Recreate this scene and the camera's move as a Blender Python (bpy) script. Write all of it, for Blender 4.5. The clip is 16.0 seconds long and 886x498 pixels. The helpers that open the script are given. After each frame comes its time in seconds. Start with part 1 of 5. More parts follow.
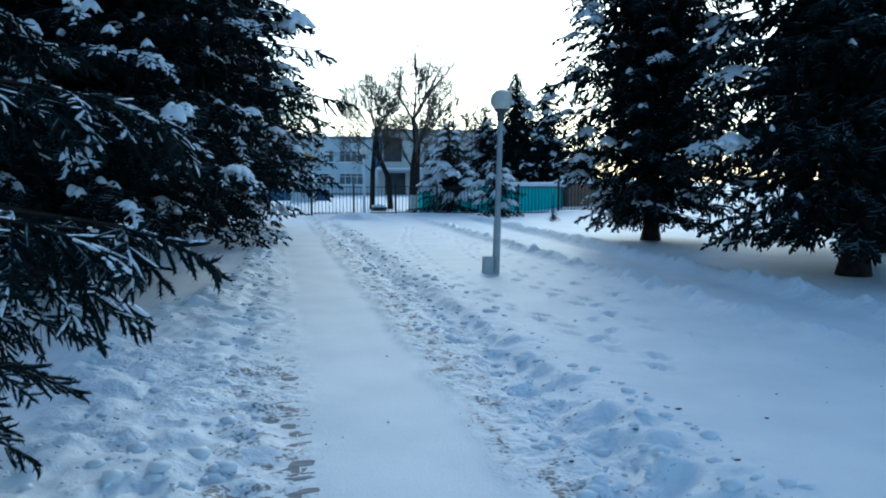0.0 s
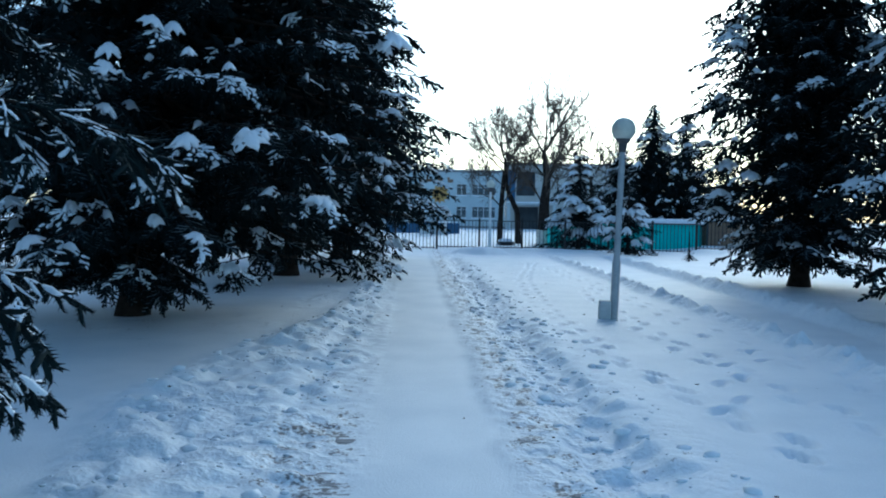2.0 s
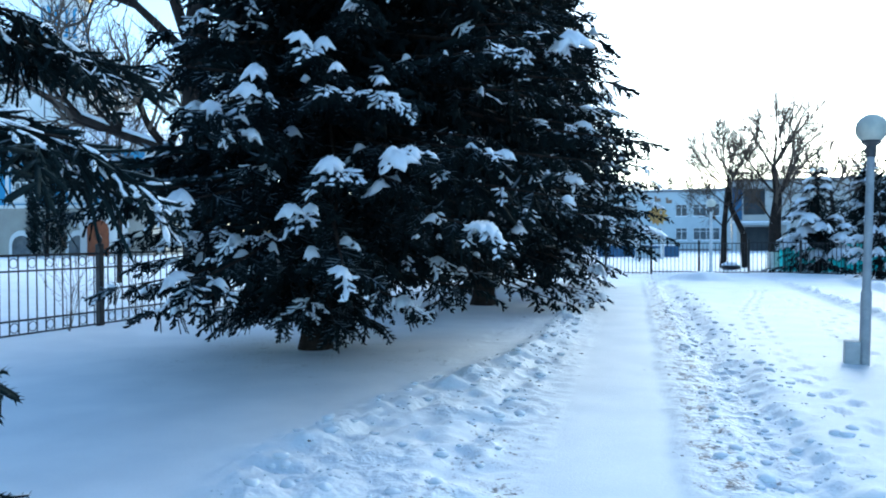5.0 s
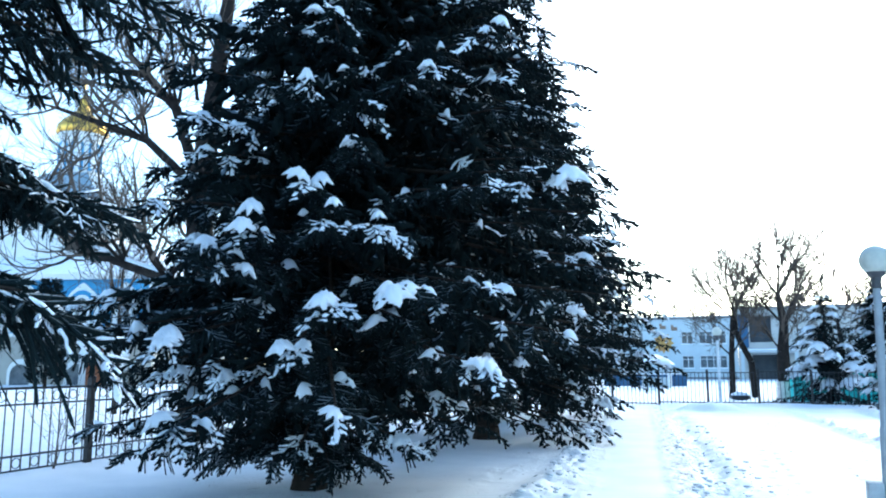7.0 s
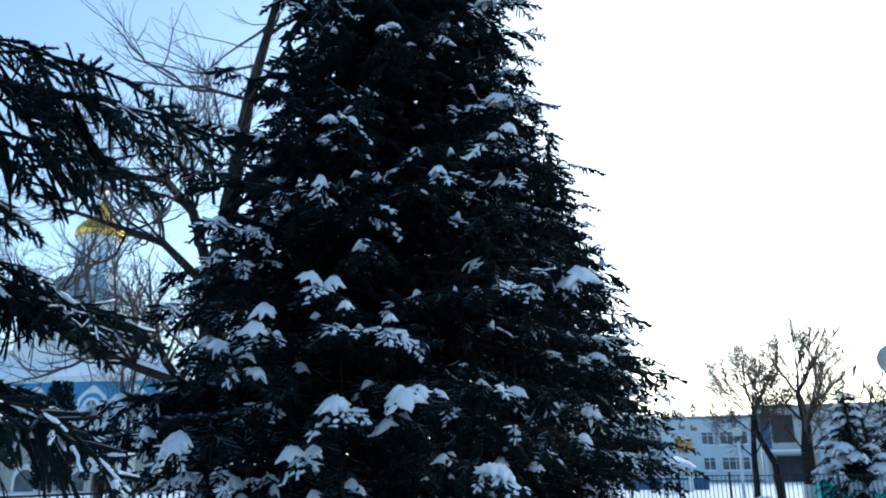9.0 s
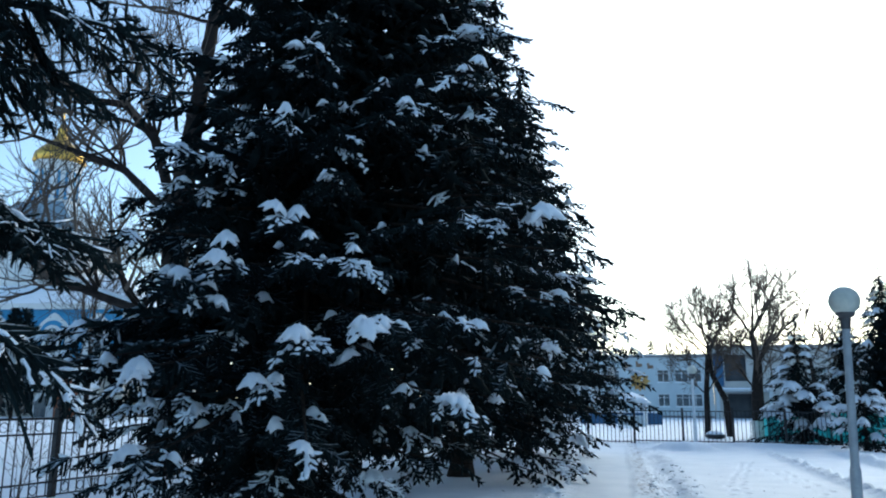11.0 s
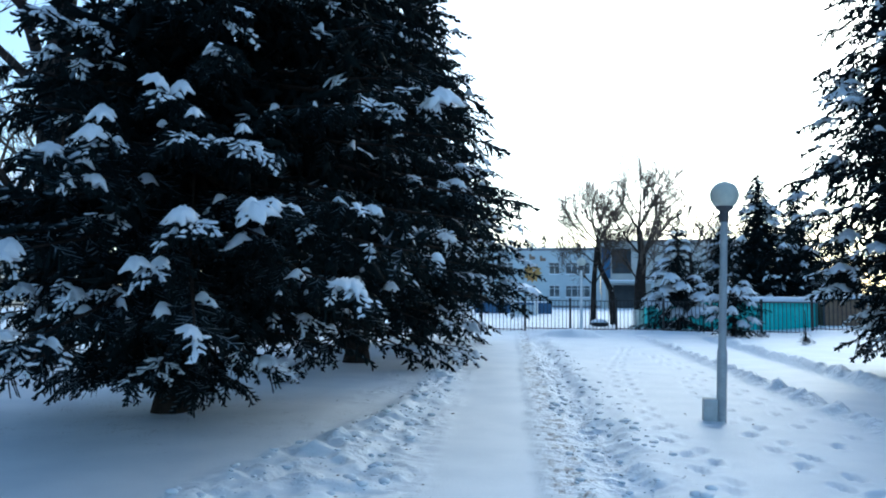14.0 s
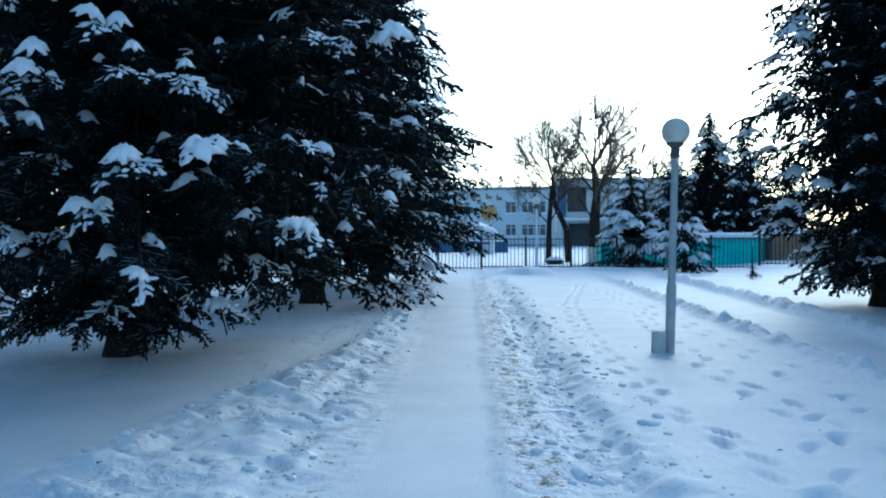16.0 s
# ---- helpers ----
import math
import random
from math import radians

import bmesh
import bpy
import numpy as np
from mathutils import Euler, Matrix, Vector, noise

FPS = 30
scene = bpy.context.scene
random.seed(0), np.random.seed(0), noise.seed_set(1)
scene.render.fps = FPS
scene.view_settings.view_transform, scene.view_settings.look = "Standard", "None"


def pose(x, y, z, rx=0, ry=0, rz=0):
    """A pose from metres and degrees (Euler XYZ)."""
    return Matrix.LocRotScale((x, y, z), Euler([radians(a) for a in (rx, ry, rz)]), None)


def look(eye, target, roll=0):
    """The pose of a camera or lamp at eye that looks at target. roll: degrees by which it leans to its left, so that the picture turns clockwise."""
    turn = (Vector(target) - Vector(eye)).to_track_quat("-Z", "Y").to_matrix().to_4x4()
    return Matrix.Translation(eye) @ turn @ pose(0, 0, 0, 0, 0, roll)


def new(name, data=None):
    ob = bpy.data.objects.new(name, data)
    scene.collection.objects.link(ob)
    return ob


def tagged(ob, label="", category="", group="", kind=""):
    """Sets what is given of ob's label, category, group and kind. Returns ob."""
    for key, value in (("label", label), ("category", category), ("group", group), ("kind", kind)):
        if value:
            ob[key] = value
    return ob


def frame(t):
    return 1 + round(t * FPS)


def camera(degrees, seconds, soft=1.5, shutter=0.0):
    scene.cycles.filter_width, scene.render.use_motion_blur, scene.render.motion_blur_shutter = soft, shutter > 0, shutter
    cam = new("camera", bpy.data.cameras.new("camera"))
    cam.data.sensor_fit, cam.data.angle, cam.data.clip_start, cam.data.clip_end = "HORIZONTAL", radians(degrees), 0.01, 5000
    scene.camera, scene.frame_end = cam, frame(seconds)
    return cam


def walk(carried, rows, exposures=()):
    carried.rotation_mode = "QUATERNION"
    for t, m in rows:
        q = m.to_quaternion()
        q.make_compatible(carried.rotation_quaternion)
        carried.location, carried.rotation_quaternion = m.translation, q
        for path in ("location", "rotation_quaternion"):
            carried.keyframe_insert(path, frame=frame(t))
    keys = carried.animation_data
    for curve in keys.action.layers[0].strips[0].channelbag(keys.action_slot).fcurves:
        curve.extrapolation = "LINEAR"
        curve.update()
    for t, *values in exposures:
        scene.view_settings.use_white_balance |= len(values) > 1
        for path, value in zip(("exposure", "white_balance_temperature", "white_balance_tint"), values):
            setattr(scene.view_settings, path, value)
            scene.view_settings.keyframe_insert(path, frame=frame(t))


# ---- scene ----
cam = camera(59.8, 16.0, soft=2.0)
PATH = [
    (0, (-0.136, 0.435, 1.654), (0.063, 2.418, 1.481), -0.0),
    (0.5, (-0.024, 0.644, 1.656), (0.151, 2.63, 1.494), 1.8),
    (1, (0.121, 0.88, 1.664), (0.244, 2.87, 1.5), -1.5),
    (1.5, (0.276, 1.14, 1.675), (0.219, 3.136, 1.549), -0.4),
    (2, (0.321, 1.397, 1.673), (0.172, 3.39, 1.584), 1.0),
    (2.5, (0.326, 1.646, 1.683), (0.109, 3.631, 1.556), -1.3),
    (3, (0.419, 1.884, 1.682), (-0.057, 3.827, 1.663), -2.1),
    (3.5, (0.5, 2.09, 1.691), (-0.027, 4.018, 1.637), -2.9),
    (3.7, (0.503, 2.162, 1.685), (-0.029, 4.089, 1.654), -1.2),
    (5.8, (0.492, 2.845, 1.72), (-0.241, 4.706, 1.706), -1.0),
    (6, (0.486, 2.862, 1.728), (-0.22, 4.733, 1.746), -0.5),
    (6.5, (0.486, 2.842, 1.753), (-0.236, 4.7, 1.914), -0.3),
    (7, (0.497, 2.833, 1.777), (-0.198, 4.684, 2.076), -0.3),
    (7.5, (0.506, 2.832, 1.794), (-0.177, 4.671, 2.183), -0.2),
    (8, (0.51, 2.814, 1.813), (-0.189, 4.616, 2.326), -0.1),
    (8.2, (0.512, 2.808, 1.816), (-0.202, 4.594, 2.364), -0.3),
    (10.3, (0.541, 2.78, 1.776), (-0.124, 4.591, 2.304), -0.7),
    (10.5, (0.542, 2.785, 1.774), (-0.12, 4.609, 2.257), -0.5),
    (11, (0.534, 2.816, 1.774), (-0.103, 4.671, 2.162), 0.3),
    (11.5, (0.523, 2.861, 1.765), (-0.087, 4.744, 2.054), 0.5),
    (12, (0.509, 2.9, 1.767), (-0.032, 4.812, 1.994), 0.6),
    (12.5, (0.524, 2.906, 1.755), (0.056, 4.84, 1.949), 0.5),
    (13, (0.523, 2.913, 1.743), (0.093, 4.859, 1.908), 0.5),
    (13.5, (0.528, 2.915, 1.735), (0.096, 4.862, 1.876), 0.6),
    (14, (0.545, 2.916, 1.725), (0.15, 4.874, 1.839), 0.4),
    (14.5, (0.568, 2.92, 1.714), (0.233, 4.891, 1.788), 0.4),
    (15, (0.581, 2.93, 1.71), (0.292, 4.909, 1.742), 0.4),
    (15.5, (0.588, 2.948, 1.707), (0.345, 4.933, 1.701), 0.3),
    (16, (0.582, 2.958, 1.704), (0.296, 4.937, 1.663), -0.3),
]
walk(cam, [(t, look(eye, target, roll)) for t, eye, target, roll in PATH],
     exposures=((0, 0.36, 5180, -7), (1.5, 0.36, 5130, -7), (2.5, 0.4, 5130, -7), (3.7, 0.85, 5200, -6), (5.8, 1.45, 5350, -4), (7.0, 1.78, 5550, -3), (8.2, 1.35, 5750, -1), (10.3, 0.5, 5650, -2), (11.5, 0.8, 5650, -2), (13.0, 0.85, 5550, -2), (14.5, 0.7, 5300, -4), (16, 0.65, 5130, -7)))

# ---- light ----
SUN_AZ, SUN_EL = 14.0, 28.0          # degrees from the path's line towards the right, and above the horizon
world = bpy.data.worlds.new("winter_sky")
scene.world = world
world.use_nodes = True
wn = world.node_tree
wn.nodes.clear()
w_out = wn.nodes.new("ShaderNodeOutputWorld")
w_bg = wn.nodes.new("ShaderNodeBackground")
w_sky = wn.nodes.new("ShaderNodeTexSky")
w_sky.sky_type = "NISHITA"
w_sky.sun_disc = False
w_sky.sun_elevation, w_sky.sun_rotation = radians(SUN_EL), radians(SUN_AZ)
w_sky.air_density, w_sky.dust_density, w_sky.ozone_density = 1.0, 1.6, 2.0
w_bg.inputs["Strength"].default_value = 0.15
w_hs = wn.nodes.new("ShaderNodeHueSaturation")          # thin high haze pales the blue
w_hs.inputs["Saturation"].default_value = 0.95
wn.links.new(w_sky.outputs["Color"], w_hs.inputs["Color"])
wn.links.new(w_hs.outputs["Color"], w_bg.inputs["Color"])
wn.links.new(w_bg.outputs["Background"], w_out.inputs["Surface"])
sun = new("sun", bpy.data.lights.new("sun", "SUN"))
sun.data.energy, sun.data.angle, sun.data.color = 0.4, radians(20), (1.0, 0.93, 0.82)
_sd = Vector((math.sin(radians(SUN_AZ)) * math.cos(radians(SUN_EL)), math.cos(radians(SUN_AZ)) * math.cos(radians(SUN_EL)), math.sin(radians(SUN_EL))))
sun.matrix_world = look(_sd * 60, (0, 0, 0))


# ---- materials ----
def material(name, colour, colour2=None, rough=0.8, scale=4.0, fine=40.0, bump=0.2, metal=0.0, dist=0.01, contrast=(0.35, 0.65), spec=0.4):
    """Two-colour noise material with fine relief; scales are per metre."""
    m = bpy.data.materials.new(name)
    m.use_nodes = True
    nt = m.node_tree
    bsdf = nt.nodes["Principled BSDF"]
    co = nt.nodes.new("ShaderNodeTexCoord")
    n1 = nt.nodes.new("ShaderNodeTexNoise")
    n1.inputs["Scale"].default_value, n1.inputs["Detail"].default_value = scale, 5
    n2 = nt.nodes.new("ShaderNodeTexNoise")
    n2.inputs["Scale"].default_value, n2.inputs["Detail"].default_value = fine, 4
    ramp = nt.nodes.new("ShaderNodeValToRGB")
    ramp.color_ramp.elements[0].position, ramp.color_ramp.elements[1].position = contrast
    ramp.color_ramp.elements[0].color = (*colour, 1)
    ramp.color_ramp.elements[1].color = (*(colour2 or [c * 0.8 for c in colour]), 1)
    mixn = nt.nodes.new("ShaderNodeMath")
    mixn.operation = "MULTIPLY_ADD"
    mixn.inputs[1].default_value, mixn.inputs[2].default_value = 0.35, -0.17
    add = nt.nodes.new("ShaderNodeMath")
    bm_ = nt.nodes.new("ShaderNodeBump")
    bm_.inputs["Strength"].default_value, bm_.inputs["Distance"].default_value = bump, dist
    for n in (n1, n2):
        nt.links.new(co.outputs["Object"], n.inputs["Vector"])
    nt.links.new(n2.outputs["Fac"], mixn.inputs[0])
    nt.links.new(n1.outputs["Fac"], add.inputs[0])
    nt.links.new(mixn.outputs[0], add.inputs[1])
    nt.links.new(add.outputs[0], ramp.inputs["Fac"])
    nt.links.new(ramp.outputs["Color"], bsdf.inputs["Base Color"])
    nt.links.new(n2.outputs["Fac"], bm_.inputs["Height"])
    nt.links.new(bm_.outputs["Normal"], bsdf.inputs["Normal"])
    bsdf.inputs["Roughness"].default_value, bsdf.inputs["Metallic"].default_value = rough, metal
    bsdf.inputs["Specular IOR Level"].default_value = spec
    return m


def needle_material(name, dust, pale=1.0, frost=(0.55, 0.60, 0.64)):
    """Blue-green spruce needles with powder snow lying on what faces up; dust: 0 none to 1 heavy."""
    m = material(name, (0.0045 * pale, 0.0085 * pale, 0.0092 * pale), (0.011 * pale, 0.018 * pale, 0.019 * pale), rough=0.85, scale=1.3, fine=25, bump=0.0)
    nt = m.node_tree
    bsdf = nt.nodes["Principled BSDF"]
    bsdf.inputs["Specular IOR Level"].default_value = 0.05
    geo = nt.nodes.new("ShaderNodeNewGeometry")
    sep = nt.nodes.new("ShaderNodeSeparateXYZ")
    nt.links.new(geo.outputs["Normal"], sep.inputs[0])
    no = nt.nodes.new("ShaderNodeTexNoise")
    no.inputs["Scale"].default_value, no.inputs["Detail"].default_value = 4.5, 8
    co = nt.nodes.new("ShaderNodeTexCoord")
    nt.links.new(co.outputs["Object"], no.inputs["Vector"])
    mul = nt.nodes.new("ShaderNodeMath")
    mul.operation = "MULTIPLY"
    nt.links.new(sep.outputs["Z"], mul.inputs[0])
    nt.links.new(no.outputs["Fac"], mul.inputs[1])
    rng = nt.nodes.new("ShaderNodeMapRange")
    rng.inputs["From Min"].default_value, rng.inputs["From Max"].default_value = 0.62 - 0.32 * dust, 0.72 - 0.3 * dust
    nt.links.new(mul.outputs[0], rng.inputs["Value"])
    mix = nt.nodes.new("ShaderNodeMix")
    mix.data_type = "RGBA"
    nt.links.new(rng.outputs["Result"], mix.inputs[0])
    old = bsdf.inputs["Base Color"].links[0].from_socket
    nt.links.new(old, mix.inputs[6])
    mix.inputs[7].default_value = (*frost, 1)
    nt.links.new(mix.outputs[2], bsdf.inputs["Base Color"])
    return m


M_SNOW = material("snow", (0.84, 0.87, 0.90), (0.76, 0.80, 0.84), rough=0.65, scale=1.2, fine=60, bump=0.35, dist=0.012)
M_GROUND = material("ground_snow", (0.84, 0.87, 0.90), (0.76, 0.80, 0.84), rough=0.65, scale=1.2, fine=60, bump=0.35, dist=0.012)
M_SNOWCAP = material("snow_on_branches", (0.86, 0.88, 0.91), (0.78, 0.82, 0.86), rough=0.65, scale=6, fine=70, bump=0.4, dist=0.01)
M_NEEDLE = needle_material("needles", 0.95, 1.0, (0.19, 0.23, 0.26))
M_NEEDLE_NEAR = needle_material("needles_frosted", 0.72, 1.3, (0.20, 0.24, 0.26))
M_NEEDLE_SNOWY = needle_material("needles_snowy", 0.42)
M_BARK = material("spruce_bark", (0.018, 0.014, 0.012), (0.038, 0.031, 0.026), rough=0.9, scale=6, fine=35, bump=0.8, dist=0.03, spec=0.08)
M_BARK_GREY = material("grey_bark", (0.018, 0.015, 0.014), (0.036, 0.030, 0.027), rough=0.9, scale=4, fine=30, bump=0.8, dist=0.03, spec=0.08)
M_TWIG = material("bare_twigs", (0.085, 0.066, 0.054), (0.14, 0.112, 0.092), rough=0.9, scale=2, fine=20, bump=0.0, spec=0.08)
M_WHITEWASH = material("whitewash", (0.72, 0.70, 0.66), (0.5, 0.47, 0.42), rough=0.9, scale=5, fine=30, bump=0.5)
M_IRON = material("black_iron", (0.012, 0.012, 0.014), (0.03, 0.03, 0.032), rough=0.5, scale=8, fine=60, bump=0.15)
M_POLE = material("grey_pole_paint", (0.30, 0.33, 0.36), (0.40, 0.43, 0.45), rough=0.55, scale=5, fine=40, bump=0.2)
M_POLE_WHITE = material("white_pole_paint", (0.72, 0.74, 0.75), (0.6, 0.62, 0.63), rough=0.55, scale=5, fine=40, bump=0.2)
M_GLOBE = material("milky_globe", (0.66, 0.66, 0.57), (0.55, 0.56, 0.49), rough=0.4, scale=6, fine=30, bump=0.05)
M_COLLAR = material("lamp_collar", (0.05, 0.05, 0.055), (0.09, 0.09, 0.095), rough=0.5, scale=8, fine=50)
M_WALL = material("pale_render", (0.53, 0.59, 0.61), (0.46, 0.52, 0.55), rough=0.9, scale=0.5, fine=6, bump=0.3)
M_WALL2 = material("beige_render", (0.50, 0.49, 0.46), (0.42, 0.42, 0.40), rough=0.9, scale=0.5, fine=6, bump=0.3)
M_ROOFEDGE = material("roof_edge", (0.17, 0.17, 0.18), (0.25, 0.25, 0.26), rough=0.7, scale=1, fine=8)
M_GLASS = material("window_glass", (0.06, 0.075, 0.09), (0.16, 0.18, 0.19), rough=0.08, scale=0.6, fine=3, bump=0.0)
M_FRAME = material("white_frames", (0.75, 0.77, 0.78), (0.66, 0.68, 0.69), rough=0.5, scale=3, fine=20, bump=0.1)
M_DARKREC = material("dark_recess", (0.05, 0.06, 0.075), (0.08, 0.09, 0.1), rough=0.8, scale=1, fine=8)
M_OCHRE = material("ochre_paint", (0.50, 0.32, 0.10), (0.42, 0.22, 0.07), rough=0.8, scale=2, fine=12)
M_BROWNPAINT = material("brown_paint", (0.20, 0.13, 0.09), (0.26, 0.18, 0.12), rough=0.8, scale=2, fine=12)
M_BLUEPAINT = material("blue_paint", (0.035, 0.09, 0.18), (0.05, 0.12, 0.22), rough=0.7, scale=1, fine=10)
M_TURQ = material("turquoise_sheet", (0.10, 0.60, 0.56), (0.14, 0.66, 0.61), rough=0.5, scale=1.5, fine=20, bump=0.1)
M_TURQ_DARK = material("turquoise_post", (0.02, 0.16, 0.15), (0.03, 0.2, 0.19), rough=0.5, scale=2, fine=20)
M_CHURCH = material("church_blue", (0.07, 0.25, 0.45), (0.10, 0.31, 0.51), rough=0.85, scale=0.7, fine=8, bump=0.3)
M_CHURCHW = material("church_white", (0.78, 0.77, 0.74), (0.70, 0.70, 0.68), rough=0.85, scale=0.8, fine=10, bump=0.3)
M_PLINTH = material("church_plinth", (0.40, 0.38, 0.33), (0.33, 0.31, 0.27), rough=0.9, scale=0.8, fine=10, bump=0.4)
M_CHROOF = material("church_roof", (0.22, 0.30, 0.36), (0.30, 0.37, 0.42), rough=0.5, scale=0.6, fine=6)
M_GOLD = material("gold_leaf", (0.85, 0.52, 0.12), (0.75, 0.43, 0.08), rough=0.28, scale=1, fine=10, metal=1.0, bump=0.05)
M_DOOR = material("church_door_wood", (0.30, 0.10, 0.04), (0.22, 0.07, 0.03), rough=0.6, scale=3, fine=25)
M_TILE = material("paving", (0.23, 0.225, 0.23), (0.35, 0.345, 0.35), rough=0.9, scale=6, fine=70, bump=0.5, dist=0.006)
M_DIRT = material("frozen_dirt", (0.07, 0.065, 0.06), (0.13, 0.12, 0.11), rough=0.95, scale=15, fine=60, bump=0.6)
M_CONCRETE = material("pale_concrete", (0.42, 0.45, 0.46), (0.50, 0.53, 0.54), rough=0.85, scale=6, fine=40, bump=0.4)


# ---- mesh helpers ----
def mesh_object(name, verts, faces, mat, parent=None, label="", smooth=False):
    """One mesh object from numpy arrays; faces may be an (n, 3) or (n, 4) array."""
    verts, faces = np.asarray(verts, dtype=np.float32), np.asarray(faces, dtype=np.int32)
    me = bpy.data.meshes.new(name)
    n, k = faces.shape
    me.vertices.add(len(verts))
    me.vertices.foreach_set("co", verts.ravel())
    me.loops.add(n * k)
    me.loops.foreach_set("vertex_index", faces.ravel())
    me.polygons.add(n)
    me.polygons.foreach_set("loop_start", np.arange(0, n * k, k, dtype=np.int32))
    me.polygons.foreach_set("use_smooth", np.full(n, smooth))
    me.update(calc_edges=True)
    me.materials.append(mat)
    ob = new(name, me)
    ob.parent = parent
    if label:
        ob["label"] = label
    return ob


def part(name, bm, mat, parent=None, label="", smooth=False):
    me = bpy.data.meshes.new(name)
    if smooth:
        for f in bm.faces:
            f.smooth = True
    bm.to_mesh(me)
    bm.free()
    me.materials.append(mat)
    ob = new(name, me)
    ob.parent = parent
    if label:
        ob["label"] = label
    return ob


def thing(name, x, y, z, label, category, group="", kind="", rz=0.0):
    ob = new(name)
    ob.empty_display_size = 0.2
    ob.matrix_world = pose(x, y, z, 0, 0, rz)
    return tagged(ob, label, category, group, kind)


def box(bm, x0, x1, y0, y1, z0, z1, bevel=0.0):
    r = bmesh.ops.create_cube(bm, size=1.0, matrix=Matrix.LocRotScale(((x0 + x1) / 2, (y0 + y1) / 2, (z0 + z1) / 2), None, (x1 - x0, y1 - y0, z1 - z0)))
    if bevel:
        es = {e for v in r["verts"] for e in v.link_edges}
        bmesh.ops.bevel(bm, geom=list(es), offset=bevel, segments=1, affect="EDGES")
    return bm


def boxed(*a, **k):
    return box(bmesh.new(), *a, **k)


def turned(profile, segs=24):
    """A surface of revolution from (radius, z) pairs."""
    bm = bmesh.new()
    rings = []
    for r, z in profile:
        rings.append([bm.verts.new((r * math.cos(2 * math.pi * i / segs), r * math.sin(2 * math.pi * i / segs), z)) for i in range(segs)] if r > 1e-5 else [bm.verts.new((0, 0, z))])
    for a, b in zip(rings, rings[1:]):
        for i in range(segs):
            j = (i + 1) % segs
            if len(a) == 1 and len(b) > 1:
                bm.faces.new((a[0], b[i], b[j]))
            elif len(b) == 1 and len(a) > 1:
                bm.faces.new((a[i], a[j], b[0]))
            elif len(a) > 1:
                bm.faces.new((a[i], a[j], b[j], b[i]))
    bmesh.ops.recalc_face_normals(bm, faces=bm.faces[:])
    return bm


def tubes(segs, sides=5):
    """Tapered tubes for rows (p0, p1, r0, r1); returns verts and quad faces."""
    s = np.array([[*a, *b, r, q] for a, b, r, q in segs], dtype=float)
    p0, p1, r0, r1 = s[:, :3], s[:, 3:6], s[:, 6], s[:, 7]
    d = p1 - p0
    d /= np.linalg.norm(d, axis=1, keepdims=True) + 1e-9
    ref = np.where(np.abs(d[:, 2:3]) > 0.9, [[1.0, 0, 0]], [[0, 0, 1.0]])
    u = np.cross(d, ref)
    u /= np.linalg.norm(u, axis=1, keepdims=True) + 1e-9
    v = np.cross(d, u)
    ang = np.arange(sides) * 2 * math.pi / sides
    off = np.cos(ang)[None, :, None] * u[:, None] + np.sin(ang)[None, :, None] * v[:, None]
    ring0 = p0[:, None] + off * r0[:, None, None]
    ring1 = p1[:, None] + off * r1[:, None, None]
    verts = np.concatenate([ring0, ring1], axis=1).reshape(-1, 3)
    i = np.arange(sides)
    j = (i + 1) % sides
    quad = np.stack([i, j, j + sides, i + sides], axis=1)
    faces = (quad[None] + (np.arange(len(s)) * 2 * sides)[:, None, None]).reshape(-1, 4)
    return verts, faces


# ---- smooth random fields ----
_perm = np.random.RandomState(11).rand(256, 256)


def field(x, y, scale):
    """Value noise 0..1 over the plane."""
    x, y = np.asarray(x) * scale + 71.3, np.asarray(y) * scale + 37.9
    xi, yi = np.floor(x).astype(int), np.floor(y).astype(int)
    fx, fy = x - xi, y - yi
    fx, fy = fx * fx * (3 - 2 * fx), fy * fy * (3 - 2 * fy)
    g = lambda a, b: _perm[a % 256, b % 256]
    return (g(xi, yi) * (1 - fx) + g(xi + 1, yi) * fx) * (1 - fy) + (g(xi, yi + 1) * (1 - fx) + g(xi + 1, yi + 1) * fx) * fy


def fractal(x, y, scale, octaves=4):
    total, amp = 0.0, 0.5
    for o in range(octaves):
        total = total + amp * field(x + 13 * o, y - 7 * o, scale * 2 ** o)
        amp *= 0.5
    return total / (1 - 0.5 ** octaves)


def step(a, b, v):
    t = np.clip((v - a) / (b - a), 0, 1)
    return t * t * (3 - 2 * t)


def band(v, a, b, soft):
    return step(a - soft, a + soft, v) * (1 - step(b - soft, b + soft, v))


# ---- snow-covered ground ----
def lane_x(y):
    """The middle of the cleared walk at a given y."""
    return 0.6 - 0.113 * np.asarray(y, dtype=float)


